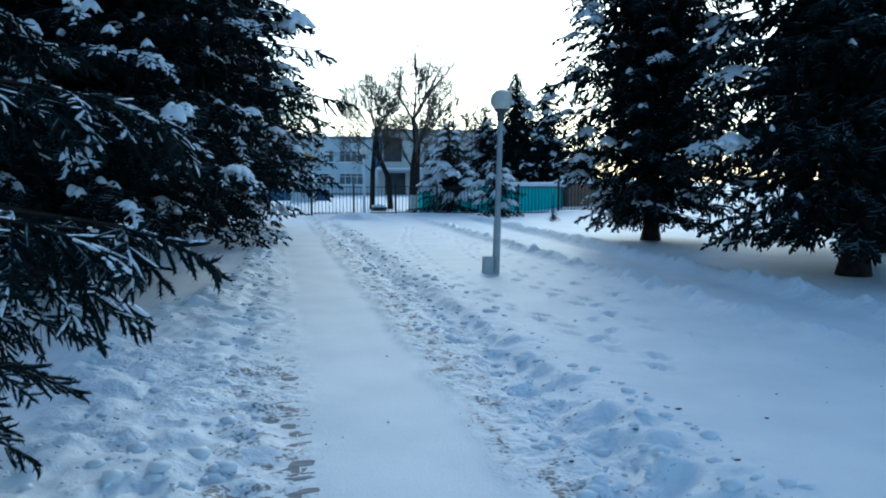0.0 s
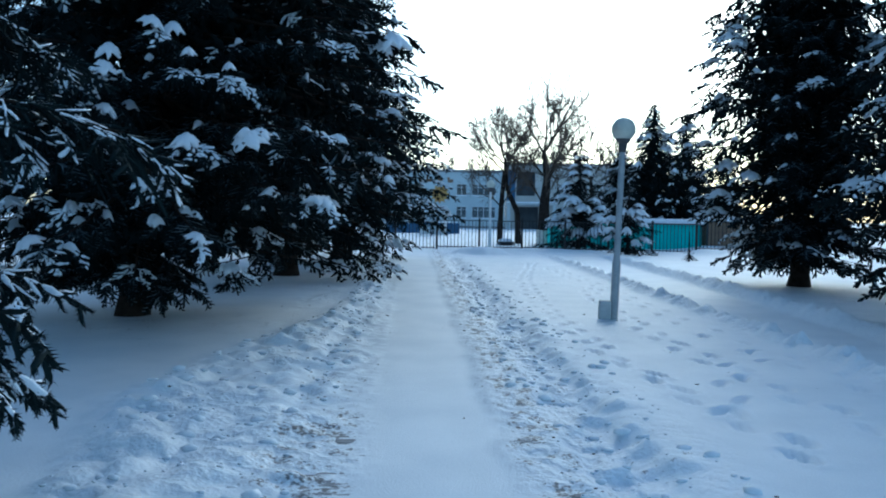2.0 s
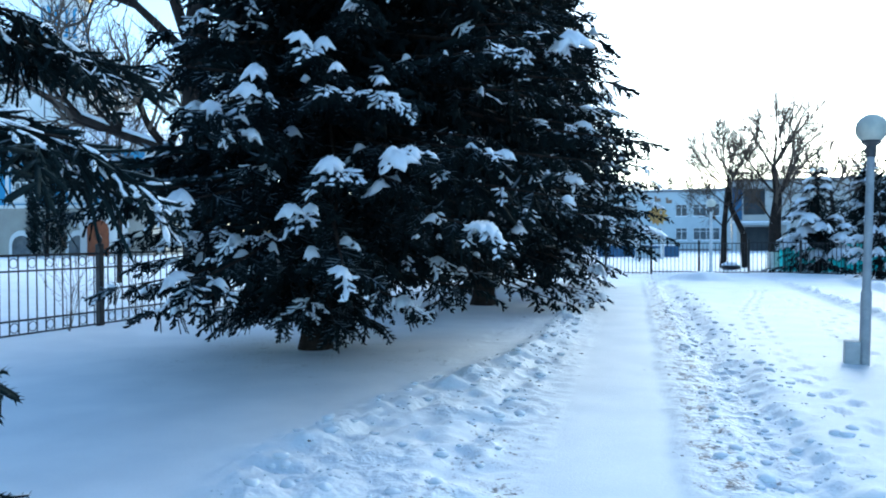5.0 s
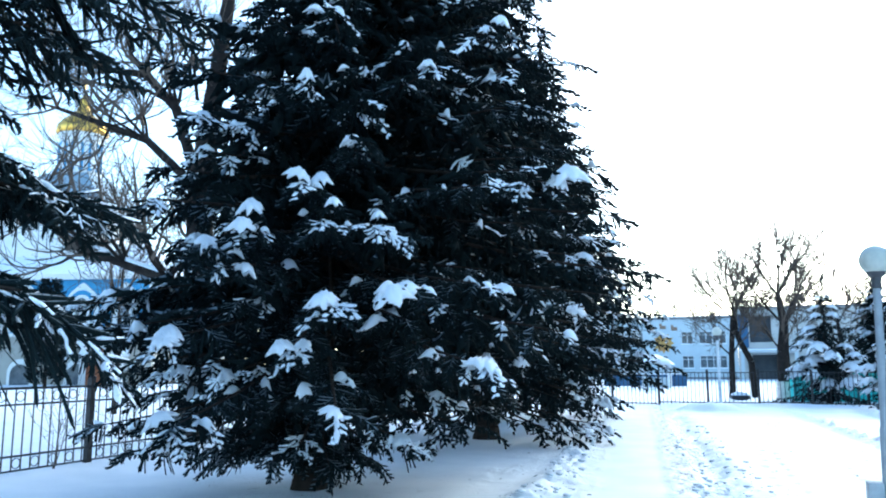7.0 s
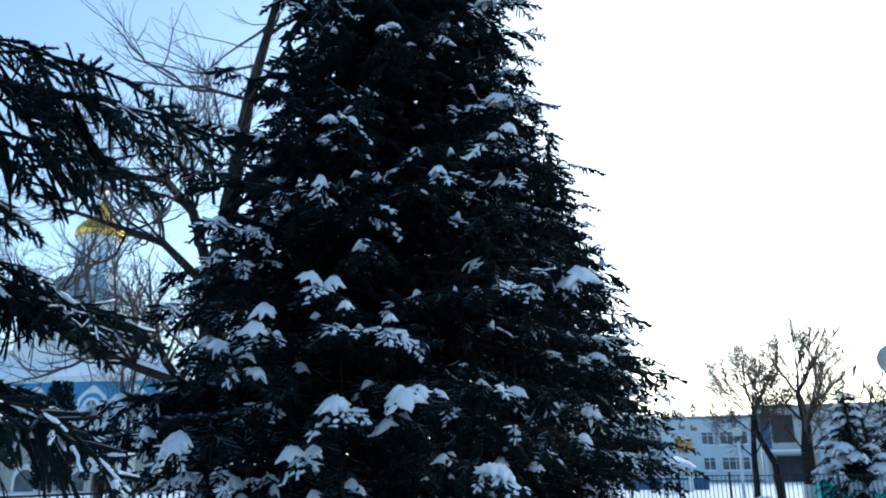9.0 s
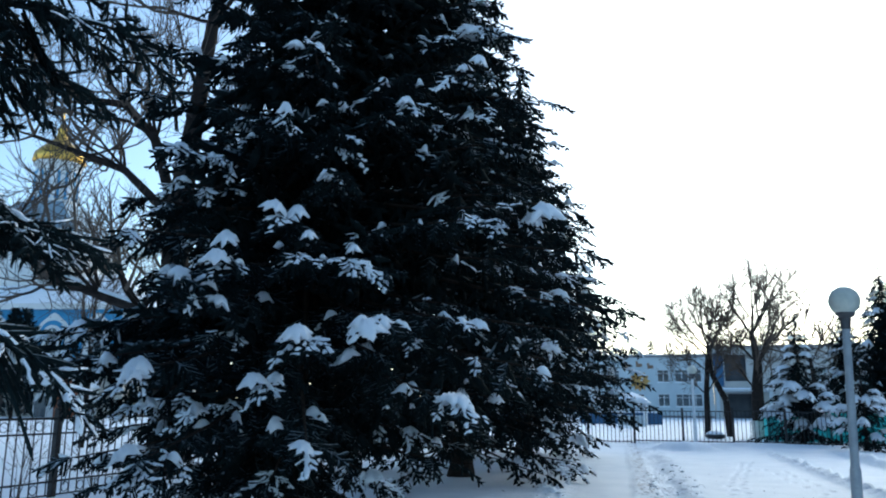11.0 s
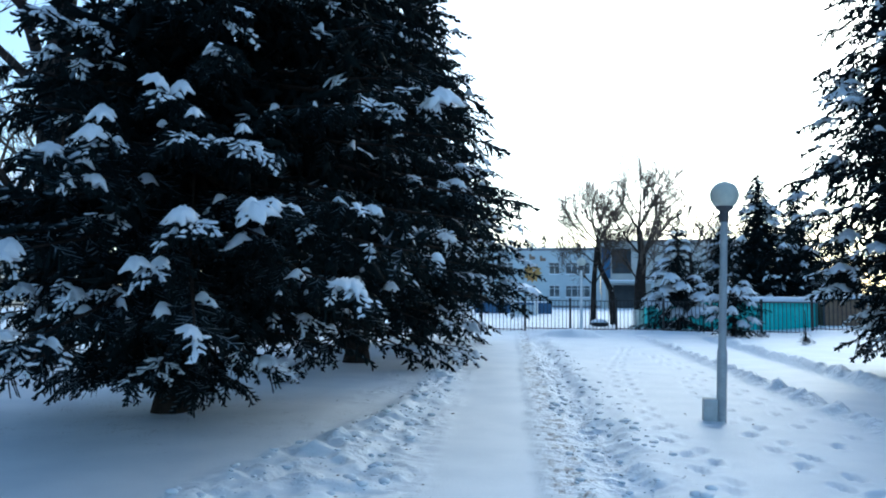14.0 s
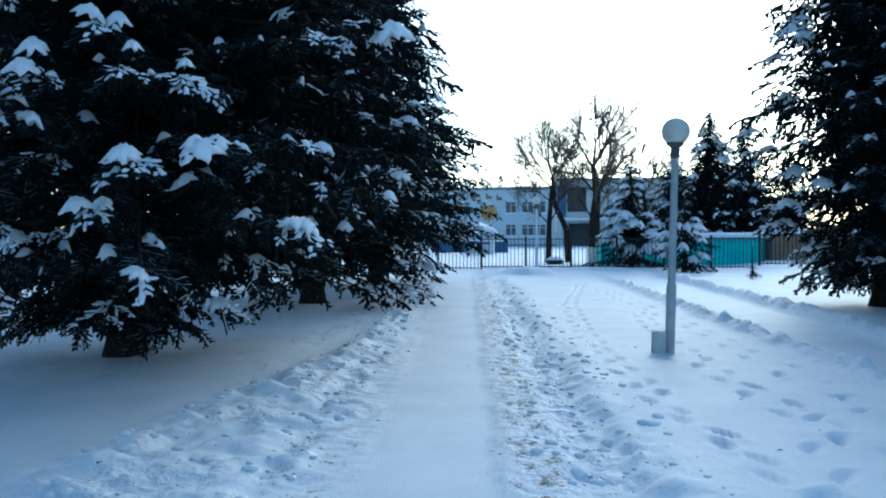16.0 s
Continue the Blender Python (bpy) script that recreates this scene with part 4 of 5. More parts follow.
# the big tree behind the iron fence
bare_tree(-11.9, 18.5, 31, "large bare lime tree with spreading limbs, behind the iron fence",
          [(0.1, 0, 0, 0.40), (0.0, 0, 2.0, 0.35), (0.0, 0, 4.5, 0.33), (0.0, 0, 6.5, 0.31), (0.25, 0.1, 9.1, 0.22), (0.5, 0.2, 11.6, 0.16), (0.9, 0.3, 13.5, 0.12), (1.3, 0.4, 15.5, 0.08)],
          [(7, (0.3, 0, 1), 2.6, 0.07), (6, (-0.7, 0.3, 0.7), 2.6, 0.07), (5, (0.8, -0.3, 0.7), 2.8, 0.07), (5, (-0.9, 0, 0.5), 2.6, 0.06), (4, (-0.3, 0.8, 0.6), 2.8, 0.08), (6, (0.6, 0.6, 0.6), 2.4, 0.06)], 3,
          kids=(2, 3), twig_r=2.0, snow_limb=2,
          extra_limbs=([(-0.2, 0, 6.6, 0.15), (-1.0, 0.1, 8.5, 0.13), (-2.1, 0.2, 9.6, 0.11), (-3.4, 0.3, 9.96, 0.08), (-4.8, 0.4, 10.4, 0.05)],
                       [(-0.2, 0, 6.3, 0.13), (-1.6, -0.2, 7.6, 0.10), (-2.8, -0.3, 8.1, 0.08), (-4.6, -0.4, 8.8, 0.05)],
                       [(-0.1, 0, 3.3, 0.15), (-0.8, -0.1, 3.95, 0.14), (-2.0, -0.2, 4.35, 0.13), (-3.3, -0.3, 4.86, 0.12), (-5.2, -0.4, 5.88, 0.09), (-6.4, -0.4, 6.05, 0.07)],
                       [(0.1, 0.1, 6.0, 0.17), (1.0, 0.4, 7.3, 0.13), (1.9, 0.8, 8.0, 0.11), (3.0, 1.2, 8.6, 0.07)],
                       [(-0.25, 0, 8.6, 0.05), (-0.4, 0, 9.5, 0.045), (-0.55, 0, 10.2, 0.04)]))
# slighter trees in the churchyard
for x, y, s, h in ((-13.6, 21.5, 32, 6.2), (-12.8, 26.0, 33, 8.5), (-16.5, 25.0, 34, 7.5), (-14.6, 31.0, 35, 9.0), (-19.5, 24.0, 36, 7.0)):
    bare_tree(x, y, s, "slender bare tree with fine dense twigs in the churchyard", [(0, 0, 0, 0.10), (0.05, 0, h * 0.3, 0.085), (-0.1, 0.1, h * 0.55, 0.06), (0.0, 0.1, h * 0.75, 0.04)],
              [(3, (0, 0, 1), h * 0.22, 0.035), (2, (0.6, 0.2, 0.8), h * 0.24, 0.035), (2, (-0.6, 0.1, 0.8), h * 0.24, 0.035), (1, (0.5, -0.5, 0.9), h * 0.25, 0.04), (1, (-0.6, -0.2, 0.9), h * 0.26, 0.04)], 4, "bare trees in the churchyard", twig_r=1.8)
# the trees before the school
bare_tree(2.75, 46.0, 41, "tall bare tree with a wide crown and whitewashed foot",
          [(0, 0, 0, 0.36), (0.02, 0, 2.4, 0.29), (0.15, 0, 3.8, 0.21), (-0.05, 0, 5.3, 0.14)],
          [(3, (0.75 * math.cos(k * 2.4), 0.75 * math.sin(k * 2.4), 0.95), 1.7, 0.075) for k in range(4)] + [(2, (math.cos(k * 2.1 + 1), math.sin(k * 2.1 + 1), 0.75), 1.75, 0.07) for k in range(4)]
          + [(1, (math.cos(k * 2.2 + 0.4), math.sin(k * 2.2 + 0.4), 0.6), 1.5, 0.055) for k in range(3)], 4,
          "bare trees before the school", 0.9, up=0.07, twig_r=2.0, kids=(3, 4), wobble=0.15)
bare_tree(0.25, 46.3, 42, "slim bare tree with upright limbs before the school",
          [(0, 0, 0, 0.17), (0.05, 0, 2.2, 0.14), (0.2, 0, 4.2, 0.11)],
          [(2, (0, 0, 1), 1.35, 0.06), (2, (-0.6, 0, 0.8), 1.3, 0.05), (2, (0.5, 0.2, 0.8), 1.25, 0.05), (1, (-0.8, 0.2, 0.7), 1.25, 0.045), (1, (0.6, -0.2, 0.9), 1.25, 0.045)], 4, "bare trees before the school", up=0.07, twig_r=2.0, kids=(3, 4), wobble=0.15)
bare_tree(1.35, 46.8, 43, "slim leaning bare tree before the school",
          [(0, 0, 0, 0.18), (-0.1, 0, 1.9, 0.16), (-0.75, 0, 3.3, 0.13), (-0.85, 0, 4.6, 0.1)],
          [(3, (-0.2, 0, 1), 1.3, 0.06), (3, (-0.7, 0, 0.7), 1.25, 0.05), (3, (0.5, 0, 0.8), 1.2, 0.05), (2, (-0.8, 0.2, 0.4), 1.2, 0.045), (2, (0.8, 0.2, 0.7), 1.1, 0.045)], 4, "bare trees before the school", up=0.07, twig_r=2.0, kids=(3, 4), wobble=0.15)
for x, y, s, h in ((7.3, 62.0, 44, 9.0), (10.0, 66.0, 45, 8.0), (-9.5, 112.0, 46, 10.0), (-4.0, 116.0, 47, 9.5), (-1.0, 118.0, 48, 9.0)):
    bare_tree(x, y, s, "far bare tree with a rounded twiggy crown", [(0, 0, 0, 0.2), (0.05, 0, h * 0.3, 0.17), (-0.1, 0.1, h * 0.5, 0.12)],
              [(2, (0, 0, 1), h * 0.24, 0.08), (2, (0.6, 0.2, 0.8), h * 0.22, 0.07), (2, (-0.6, 0.1, 0.8), h * 0.22, 0.07), (1, (0.7, -0.4, 0.8), h * 0.22, 0.06), (1, (-0.7, -0.2, 0.8), h * 0.22, 0.06)], 3, "far bare trees", twig_r=3.0, up=0.04)


# ---- lamps ----
def park_lamp(x, y, height, globe_r, pole_r, label, pole_mat, lean=0.0, cabinet=True):
    lamp = thing("street_lamp", x, y, ground_z(x, y) - 0.04, label, "lamp", "park lamps")
    lamp.rotation_euler = (0, radians(lean), 0)
    part("pole", turned([(pole_r * 1.25, 0), (pole_r * 1.25, 0.95), (pole_r, 1.0), (pole_r * 0.92, height - globe_r - 0.14)], 16), pole_mat, lamp, "", True)
    part("collar", turned([(pole_r * 1.15, height - globe_r - 0.17), (pole_r * 1.2, height - globe_r - 0.03), (globe_r * 0.62, height - globe_r + 0.015), (globe_r * 0.62, height - globe_r + 0.05), (0, height - globe_r + 0.05)], 20), M_COLLAR, lamp, "dark metal collar")
    part("globe", turned([(globe_r * math.sin(a * math.pi / 18), height - globe_r * math.cos(a * math.pi / 18)) for a in range(3, 19)], 28), M_GLOBE, lamp, "milky cream glass globe", True)
    if cabinet:
        part("base_box", boxed(-0.235, -pole_r * 1.1, -0.09, 0.09, 0, 0.33, 0.012), M_CONCRETE, lamp, "pale grey box at the foot")
    return lamp


park_lamp(2.13, 13.74, 3.04, 0.19, 0.052, "grey park lamp with a round milky globe, standing in the snow", M_POLE, 1.5)
park_lamp(-0.2, 37.8, 3.1, 0.2, 0.06, "slim white park lamp with a round globe by the gate", M_POLE_WHITE, 0.0, False)


# ---- low iron fence along the churchyard ----
def ring_mesh(r, w):
    bm = bmesh.new()
    n, k = 14, 4
    rows = []
    for i in range(n):
        a = 2 * math.pi * i / n
        rows.append([bm.verts.new(((r + w * math.cos(b)) * math.cos(a), w * math.sin(b), (r + w * math.cos(b)) * math.sin(a))) for b in (0.8, 2.36, 3.93, 5.5)])
    for i in range(n):
        for j in range(k):
            bm.faces.new((rows[i][j], rows[(i + 1) % n][j], rows[(i + 1) % n][(j + 1) % k], rows[i][(j + 1) % k]))
    return bm


def share(name, ob, m, parent):
    """Another object on the same mesh."""
    o = new(name, ob.data)
    o.parent = parent
    o.matrix_basis = m
    return o


def iron_fence(x, y0, y1, panel, height):
    n = int(round((y1 - y0) / panel))
    first = {}
    for i in range(n):
        ya = y0 + i * panel
        z0 = ground_z(x, ya + panel / 2) - 0.06
        f = thing("fence_panel", x, ya, z0, "black wrought-iron fence panel with scrolls, along the churchyard", "fence", "churchyard fence panels", rz=90)
        if not first:
            first["post"] = part("post", boxed(-0.055, 0.055, -0.055, 0.055, 0, height + 0.12, 0.006), M_IRON, f)
            first["cap"] = part("cap", turned([(0.075, height + 0.12), (0.075, height + 0.15), (0.03, height + 0.17), (0.05, height + 0.22), (0.045, height + 0.27), (0.0, height + 0.36)], 12), M_IRON, f)
            rails = [(height - 0.02, 0.02), (height - 0.28, 0.016), (0.32, 0.016), (0.09, 0.014)]
            first["rails"] = [part("rail", boxed(0.055, panel - 0.055, -w, w, z - w, z + w), M_IRON, f) for z, w in rails]
            first["picket"] = part("picket", boxed(-0.008, 0.008, -0.008, 0.008, 0.09, height - 0.02), M_IRON, f)
            first["scroll"] = part("scroll", ring_mesh(0.082, 0.009), M_IRON, f)
            first["spear"] = part("spear", turned([(0.014, height), (0.014, height + 0.2), (0.035, height + 0.25), (0.0, height + 0.42)], 6), M_IRON, f)
            first["picket"].matrix_basis = pose(0.2, 0, 0)
            first["scroll"].matrix_basis = pose(0.2 + 0.09, 0, height - 0.15)
            first["spear"].matrix_basis = pose(panel / 2, 0, 0)
            made = True
        else:
            made = False
            share("post", first["post"], Matrix(), f)
            share("cap", first["cap"], Matrix(), f)
            for r in first["rails"]:
                share("rail", r, Matrix(), f)
            share("spear", first["spear"], pose(panel / 2, 0, 0), f)
        k = 0
        px = 0.2
        while px < panel - 0.12:
            if not (made and k == 0):
                share("picket", first["picket"], pose(px, 0, 0), f)
            if k % 2 == 0 and px < panel - 0.3:
                if not (made and k == 0):
                    share("scroll", first["scroll"], pose(px + 0.09, 0, height - 0.15), f)
                share("scroll", first["scroll"], pose(px + 0.09, 0, 0.205), f)
            k, px = k + 1, px + 0.18


iron_fence(-10.5, 6.4, 36.4, 2.5, 1.42)


# ---- picket fence and gate across the far end ----
def far_fence(y, x0, count, panel, height, name, label):
    first = {}
    for i in range(count):
        x = x0 + i * panel
        f = thing(name, x, y, ground_z(x + panel / 2, y) - 0.1, label, "gate" if "gate" in name else "fence", "far fence panels")
        if not first:
            first["post"] = part("post", boxed(-0.05, 0.05, -0.05, 0.05, 0, height + 0.16, 0.006), M_IRON, f)
            first["rails"] = [part("rail", boxed(0.05, panel - 0.05, -0.018, 0.018, z, z + 0.04), M_IRON, f) for z in (0.16, height)]
            first["picket"] = part("picket", boxed(-0.013, 0.013, -0.01, 0.01, 0.05, height), M_IRON, f)
            first["picket"].matrix_basis = pose(0.17, 0, 0)
            k0 = 1
        else:
            k0 = 0
            share("post", first["post"], Matrix(), f)
            for r in first["rails"]:
                share("rail", r, Matrix(), f)
        for k in range(k0, int((panel - 0.1) / 0.17)):
            share("picket", first["picket"], pose(0.17 * (k + 1), 0, 0), f)


far_fence(38.4, -2.75, 9, 2.04, 1.42, "fence_panel", "black steel picket fence panel across the end of the walk")
far_fence(38.4, -6.75, 2, 1.98, 1.38, "gate_leaf", "black steel gate leaf closing the walk")
far_fence(38.4, -10.6, 2, 1.9, 1.42, "fence_panel", "black steel picket fence panel beside the gate")


# ---- turquoise sheds behind the fence ----
def corrugated(x0, x1, z0, z1, pitch=0.2, depth=0.05):
    """A folded metal sheet along x, 2 cm thick."""
    bm = bmesh.new()
    n = int((x1 - x0) / pitch * 4)
    rows = []
    for i in range(n + 1):
        x = x0 + (x1 - x0) * i / n
        y = -depth if i % 4 in (1, 2) else 0.0
        rows.append([bm.verts.new(p) for p in ((x, y, z0), (x, y, z1), (x, y + 0.02, z1), (x, y + 0.02, z0))])
    for a, b in zip(rows, rows[1:]):
        for k in range(4):
            bm.faces.new((a[k], b[k], b[(k + 1) % 4], a[(k + 1) % 4]))
    bmesh.ops.recalc_face_normals(bm, faces=bm.faces[:])
    return bm


def snow_slab(x0, x1, y0, y1, z, thick, seed):
    bm = bmesh.new()
    nx_, ny_ = max(4, int((x1 - x0) / 0.25)), max(4, int((y1 - y0) / 0.25))
    rng = np.random.RandomState(seed)
    top = [[bm.verts.new((x0 + (x1 - x0) * i / nx_, y0 + (y1 - y0) * j / ny_, z + thick * (0.35 if i in (0, nx_) or j in (0, ny_) else 1.0) * (0.85 + 0.3 * rng.rand()))) for j in range(ny_ + 1)] for i in range(nx_ + 1)]
    for i in range(nx_):
        for j in range(ny_):
            bm.faces.new((top[i][j], top[i + 1][j], top[i + 1][j + 1], top[i][j + 1]))
    r = bmesh.ops.extrude_face_region(bm, geom=bm.faces[:])
    for v in r["geom"]:
        if isinstance(v, bmesh.types.BMVert):
            v.co.z = z
    bmesh.ops.recalc_face_normals(bm, faces=bm.faces[:])
    return bm


def shed(x0, x1, y0, y1, z, label, sheet, trim):
    s = thing("shed", x0, y0, ground_z(x0, y0) - 0.15, label, "shed", "sheds behind the fence")
    w, d = x1 - x0, y1 - y0
    part("wall", corrugated(0, w, 0, z), sheet, s)
    side = part("side_wall", corrugated(0, d, 0, z), sheet, s)
    side.matrix_basis = pose(w, 0, 0, 0, 0, 90)
    side2 = part("side_wall", corrugated(0, d, 0, z), sheet, s)
    side2.matrix_basis = pose(0, d, 0, 0, 0, -90)
    part("back_wall", boxed(0, w, d, d + 0.03, 0, z), sheet, s)
    k = 0.0
    while k <= w + 0.01:
        part("post", boxed(k - 0.05, k + 0.05, -0.11, -0.055, 0, z + 0.02), trim, s)
        k += w / 3
    part("roof", boxed(-0.15, w + 0.15, -0.25, d + 0.1, z, z + 0.06), M_ROOFEDGE, s)
    part("roof_snow", snow_slab(-0.2, w + 0.2, -0.3, d + 0.1, z + 0.062, 0.22, 3), M_SNOWCAP, s, "thick snow on the shed roof", True)


shed(3.0, 10.7, 42.5, 45.5, 1.45, "turquoise corrugated metal shed with snow on its flat roof", M_TURQ, M_TURQ_DARK)
shed(11.3, 16.5, 43.5, 46.5, 1.4, "dark brown shed with snow on its roof", M_BROWNPAINT, M_DARKREC)


# ---- the two-storey school ----
def window(parent, x, z, w, h, lights):
    g = part("window", boxed(x - w / 2, x + w / 2, -0.02, 0.02, z - h / 2, z + h / 2), M_GLASS, parent, "dark double-glazed window")
    bars = bmesh.new()
    t = 0.07
    for k in range(lights + 1):
        xx = x - w / 2 + w * k / lights
        box(bars, xx - t / 2, xx + t / 2, -0.07, -0.025, z - h / 2, z + h / 2)
    for zz in (z - h / 2, z + h / 2 - t):
        box(bars, x - w / 2, x + w / 2, -0.075, -0.027, zz, zz + t)
    box(bars, x - w / 2, x + w / 2, -0.065, -0.026, z + h * 0.18, z + h * 0.18 + 0.05)
    part("frame", bars, M_FRAME, g, "white window frame")
    part("sill", boxed(x - w / 2 - 0.08, x + w / 2 + 0.08, -0.2, -0.03, z - h / 2 - 0.07, z - h / 2), M_SNOWCAP, g, "snow-covered sill")


def wall_with_holes(x0, x1, z0, z1, thick, holes):
    """A wall along x with rectangular openings (x, z, w, h) cut through it."""
    bm = bmesh.new()
    xs = sorted({x0, x1, *[h[0] - h[2] / 2 for h in holes], *[h[0] + h[2] / 2 for h in holes]})
    zs = sorted({z0, z1, *[h[1] - h[3] / 2 for h in holes], *[h[1] + h[3] / 2 for h in holes]})
    for a, b in zip(xs, xs[1:]):
        for c, d in zip(zs, zs[1:]):
            mx, mz = (a + b) / 2, (c + d) / 2
            if not any(abs(mx - h[0]) < h[2] / 2 and abs(mz - h[1]) < h[3] / 2 for h in holes):
                box(bm, a, b, -0.15, thick - 0.15, c, d)
    bmesh.ops.remove_doubles(bm, verts=bm.verts[:], dist=0.0005)
    return bm


school = thing("school_building", 0, 98, -0.6, "pale blue-grey two-storey school with a painted sun on its wall", "building")
openings = []
for wx, ww in ((-4.7, 1.25), (-1.9, 2.9), (-11.2, 2.9), (-14.5, 1.25), (-18.0, 2.9), (-22.0, 2.9)):
    for wz in (5.45, 2.65):
        openings.append((wx, wz, ww, 1.45))
openings.append((-7.6, 2.65, 1.25, 1.45))
part("wall", wall_with_holes(-32, 0.8, 0, 7.6, 0.45, openings), M_WALL, school)
for wx, wz, ww, wh in openings:
    window(school, wx, wz, ww, wh, 2 if ww < 2 else 4)
part("inner_wall", boxed(-32, 0.8, 0.6, 0.8, 0, 7.5), M_DARKREC, school)
part("parapet", boxed(-32.2, 0.9, -0.3, 12, 7.6, 7.85), M_ROOFEDGE, school, "dark roof edge")
part("roof_snow", snow_slab(-32, 0.8, -0.2, 11, 7.86, 0.12, 5), M_SNOWCAP, school, "snow on the flat roof", True)
# the taller entrance wing
holes2 = [(3.3, 6.3, 2.3, 3.0), (3.6, 1.7, 2.6, 3.4), (8.5, 5.6, 2.6, 1.5), (12.5, 5.6, 2.6, 1.5), (8.5, 2.6, 2.6, 1.5), (12.5, 2.6, 2.6, 1.5)]
part("wing_wall", wall_with_holes(0.82, 18.0, 0, 8.6, 0.45, holes2), M_WALL2, school, "greyish wall of the entrance wing")
part("wing_inner_wall", boxed(0.82, 18, 0.9, 1.1, 0, 8.5), M_DARKREC, school)
part("wing_roof", boxed(0.7, 18.2, -0.35, 12, 8.6, 8.85), M_ROOFEDGE, school, "dark roof edge")
part("canopy", boxed(0.9, 7.0, -3.2, -0.16, 3.6, 3.85, 0.03), M_CONCRETE, school, "concrete entrance canopy")
part("canopy_snow", snow_slab(0.9, 7.0, -3.2, -0.17, 3.852, 0.16, 6), M_SNOWCAP, school, "", True)
for cx in (1.2, 6.7):
    part("canopy_post", boxed(cx - 0.18, cx + 0.18, -3.0, -2.64, 0, 3.6, 0.02), M_WALL, school)
part("blue_panel", boxed(0.95, 2.0, -0.22, -0.152, 4.2, 8.0), M_BLUEPAINT, school, "dark blue wall panel")
for wx, wz, ww, wh in holes2[2:]:
    window(school, wx, wz, ww, wh, 3)
part("plinth_band", boxed(-32, 0.8, -0.24, -0.153, 0, 0.9), M_ROOFEDGE, school, "grey plinth")
# painted sun and small shapes on the wall
sunbm = bmesh.new()
pts = []
for k in range(24):
    r = 1.25 if k % 2 == 0 else 0.88
    pts.append(sunbm.verts.new((-7.4 + r * math.cos(k * math.pi / 12), -0.17, 4.85 + r * math.sin(k * math.pi / 12))))
hub = sunbm.verts.new((-7.4, -0.2, 4.85))
for k in range(24):
    sunbm.faces.new((pts[k], pts[(k + 1) % 24], hub))
part("painted_sun", sunbm, M_OCHRE, school, "ochre sun painted on the wall")
for k, (px, pz) in enumerate(((-8.8, 6.6), (-7.4, 6.75), (-6.1, 6.55))):
    fig = bmesh.new()
    box(fig, px - 0.35, px + 0.35, -0.17, -0.155, pz - 0.25, pz + 0.15)
    box(fig, px - 0.38, px - 0.1, -0.172, -0.156, pz + 0.1, pz + 0.42)
    part("painted_shape", fig, M_BROWNPAINT, school, "small brown shape painted on the wall")

# playground things before the school
gaz = thing("gazebo", -5.0, 62.0, ground_z(-5, 62) - 0.05, "small wooden playground pavilion with a snow-covered hipped roof", "pavilion")
for px, py in ((-0.9, -0.9), (0.9, -0.9), (-0.9, 0.9), (0.9, 0.9)):
    part("post", boxed(px - 0.07, px + 0.07, py - 0.07, py + 0.07, 0, 1.7), M_FRAME, gaz)
for a, b, c, d in ((-0.9, 0.9, -0.93, -0.87), (-0.9, 0.9, 0.87, 0.93), (-0.93, -0.87, -0.83, 0.83), (0.87, 0.93, -0.83, 0.83)):
    part("side_panel", boxed(a, b, c, d, 0.1, 0.8), M_WALL, gaz)
hip = bmesh.new()
base_ring = [hip.verts.new(p) for p in ((-1.25, -1.25, 1.7), (1.25, -1.25, 1.7), (1.25, 1.25, 1.7), (-1.25, 1.25, 1.7))]
mid_ring = [hip.verts.new(p) for p in ((-0.75, -0.75, 2.15), (0.75, -0.75, 2.15), (0.75, 0.75, 2.15), (-0.75, 0.75, 2.15))]
top_v = hip.verts.new((0, 0, 2.5))
hip.faces.new(base_ring[::-1])
for k in range(4):
    hip.faces.new((base_ring[k], base_ring[(k + 1) % 4], mid_ring[(k + 1) % 4], mid_ring[k]))
    hip.faces.new((mid_ring[k], mid_ring[(k + 1) % 4], top_v))
part("roof", hip, M_SNOWCAP, gaz, "snow-covered hipped roof", True)
wall_b = thing("low_wall", -9.5, 66.0, ground_z(-10, 66) - 0.1, "low blue-painted playground wall", "wall")
for k in range(2):
    part("board", boxed(k * 3.2, k * 3.2 + 3.15, 0, 0.1, 0, 0.9, 0.01), M_BLUEPAINT, wall_b)
part("wall_snow", snow_slab(0, 6.3, -0.04, 0.14, 0.902, 0.09, 9), M_SNOWCAP, wall_b, "", True)
tyre = thing("tyre_planter", 0.6, 43.5, ground_z(0.6, 43.5) + 0.02, "dark tyre planter capped with snow", "planter")
part("tyre", turned([(0.30, 0), (0.42, 0.02), (0.47, 0.12), (0.42, 0.22), (0.30, 0.24), (0.26, 0.12), (0.30, 0)], 20), M_IRON, tyre, "", True)
part("snow_cap", turned([(0.44, 0.2), (0.38, 0.28), (0.2, 0.36), (0, 0.38)], 16), M_SNOWCAP, tyre, "", True)


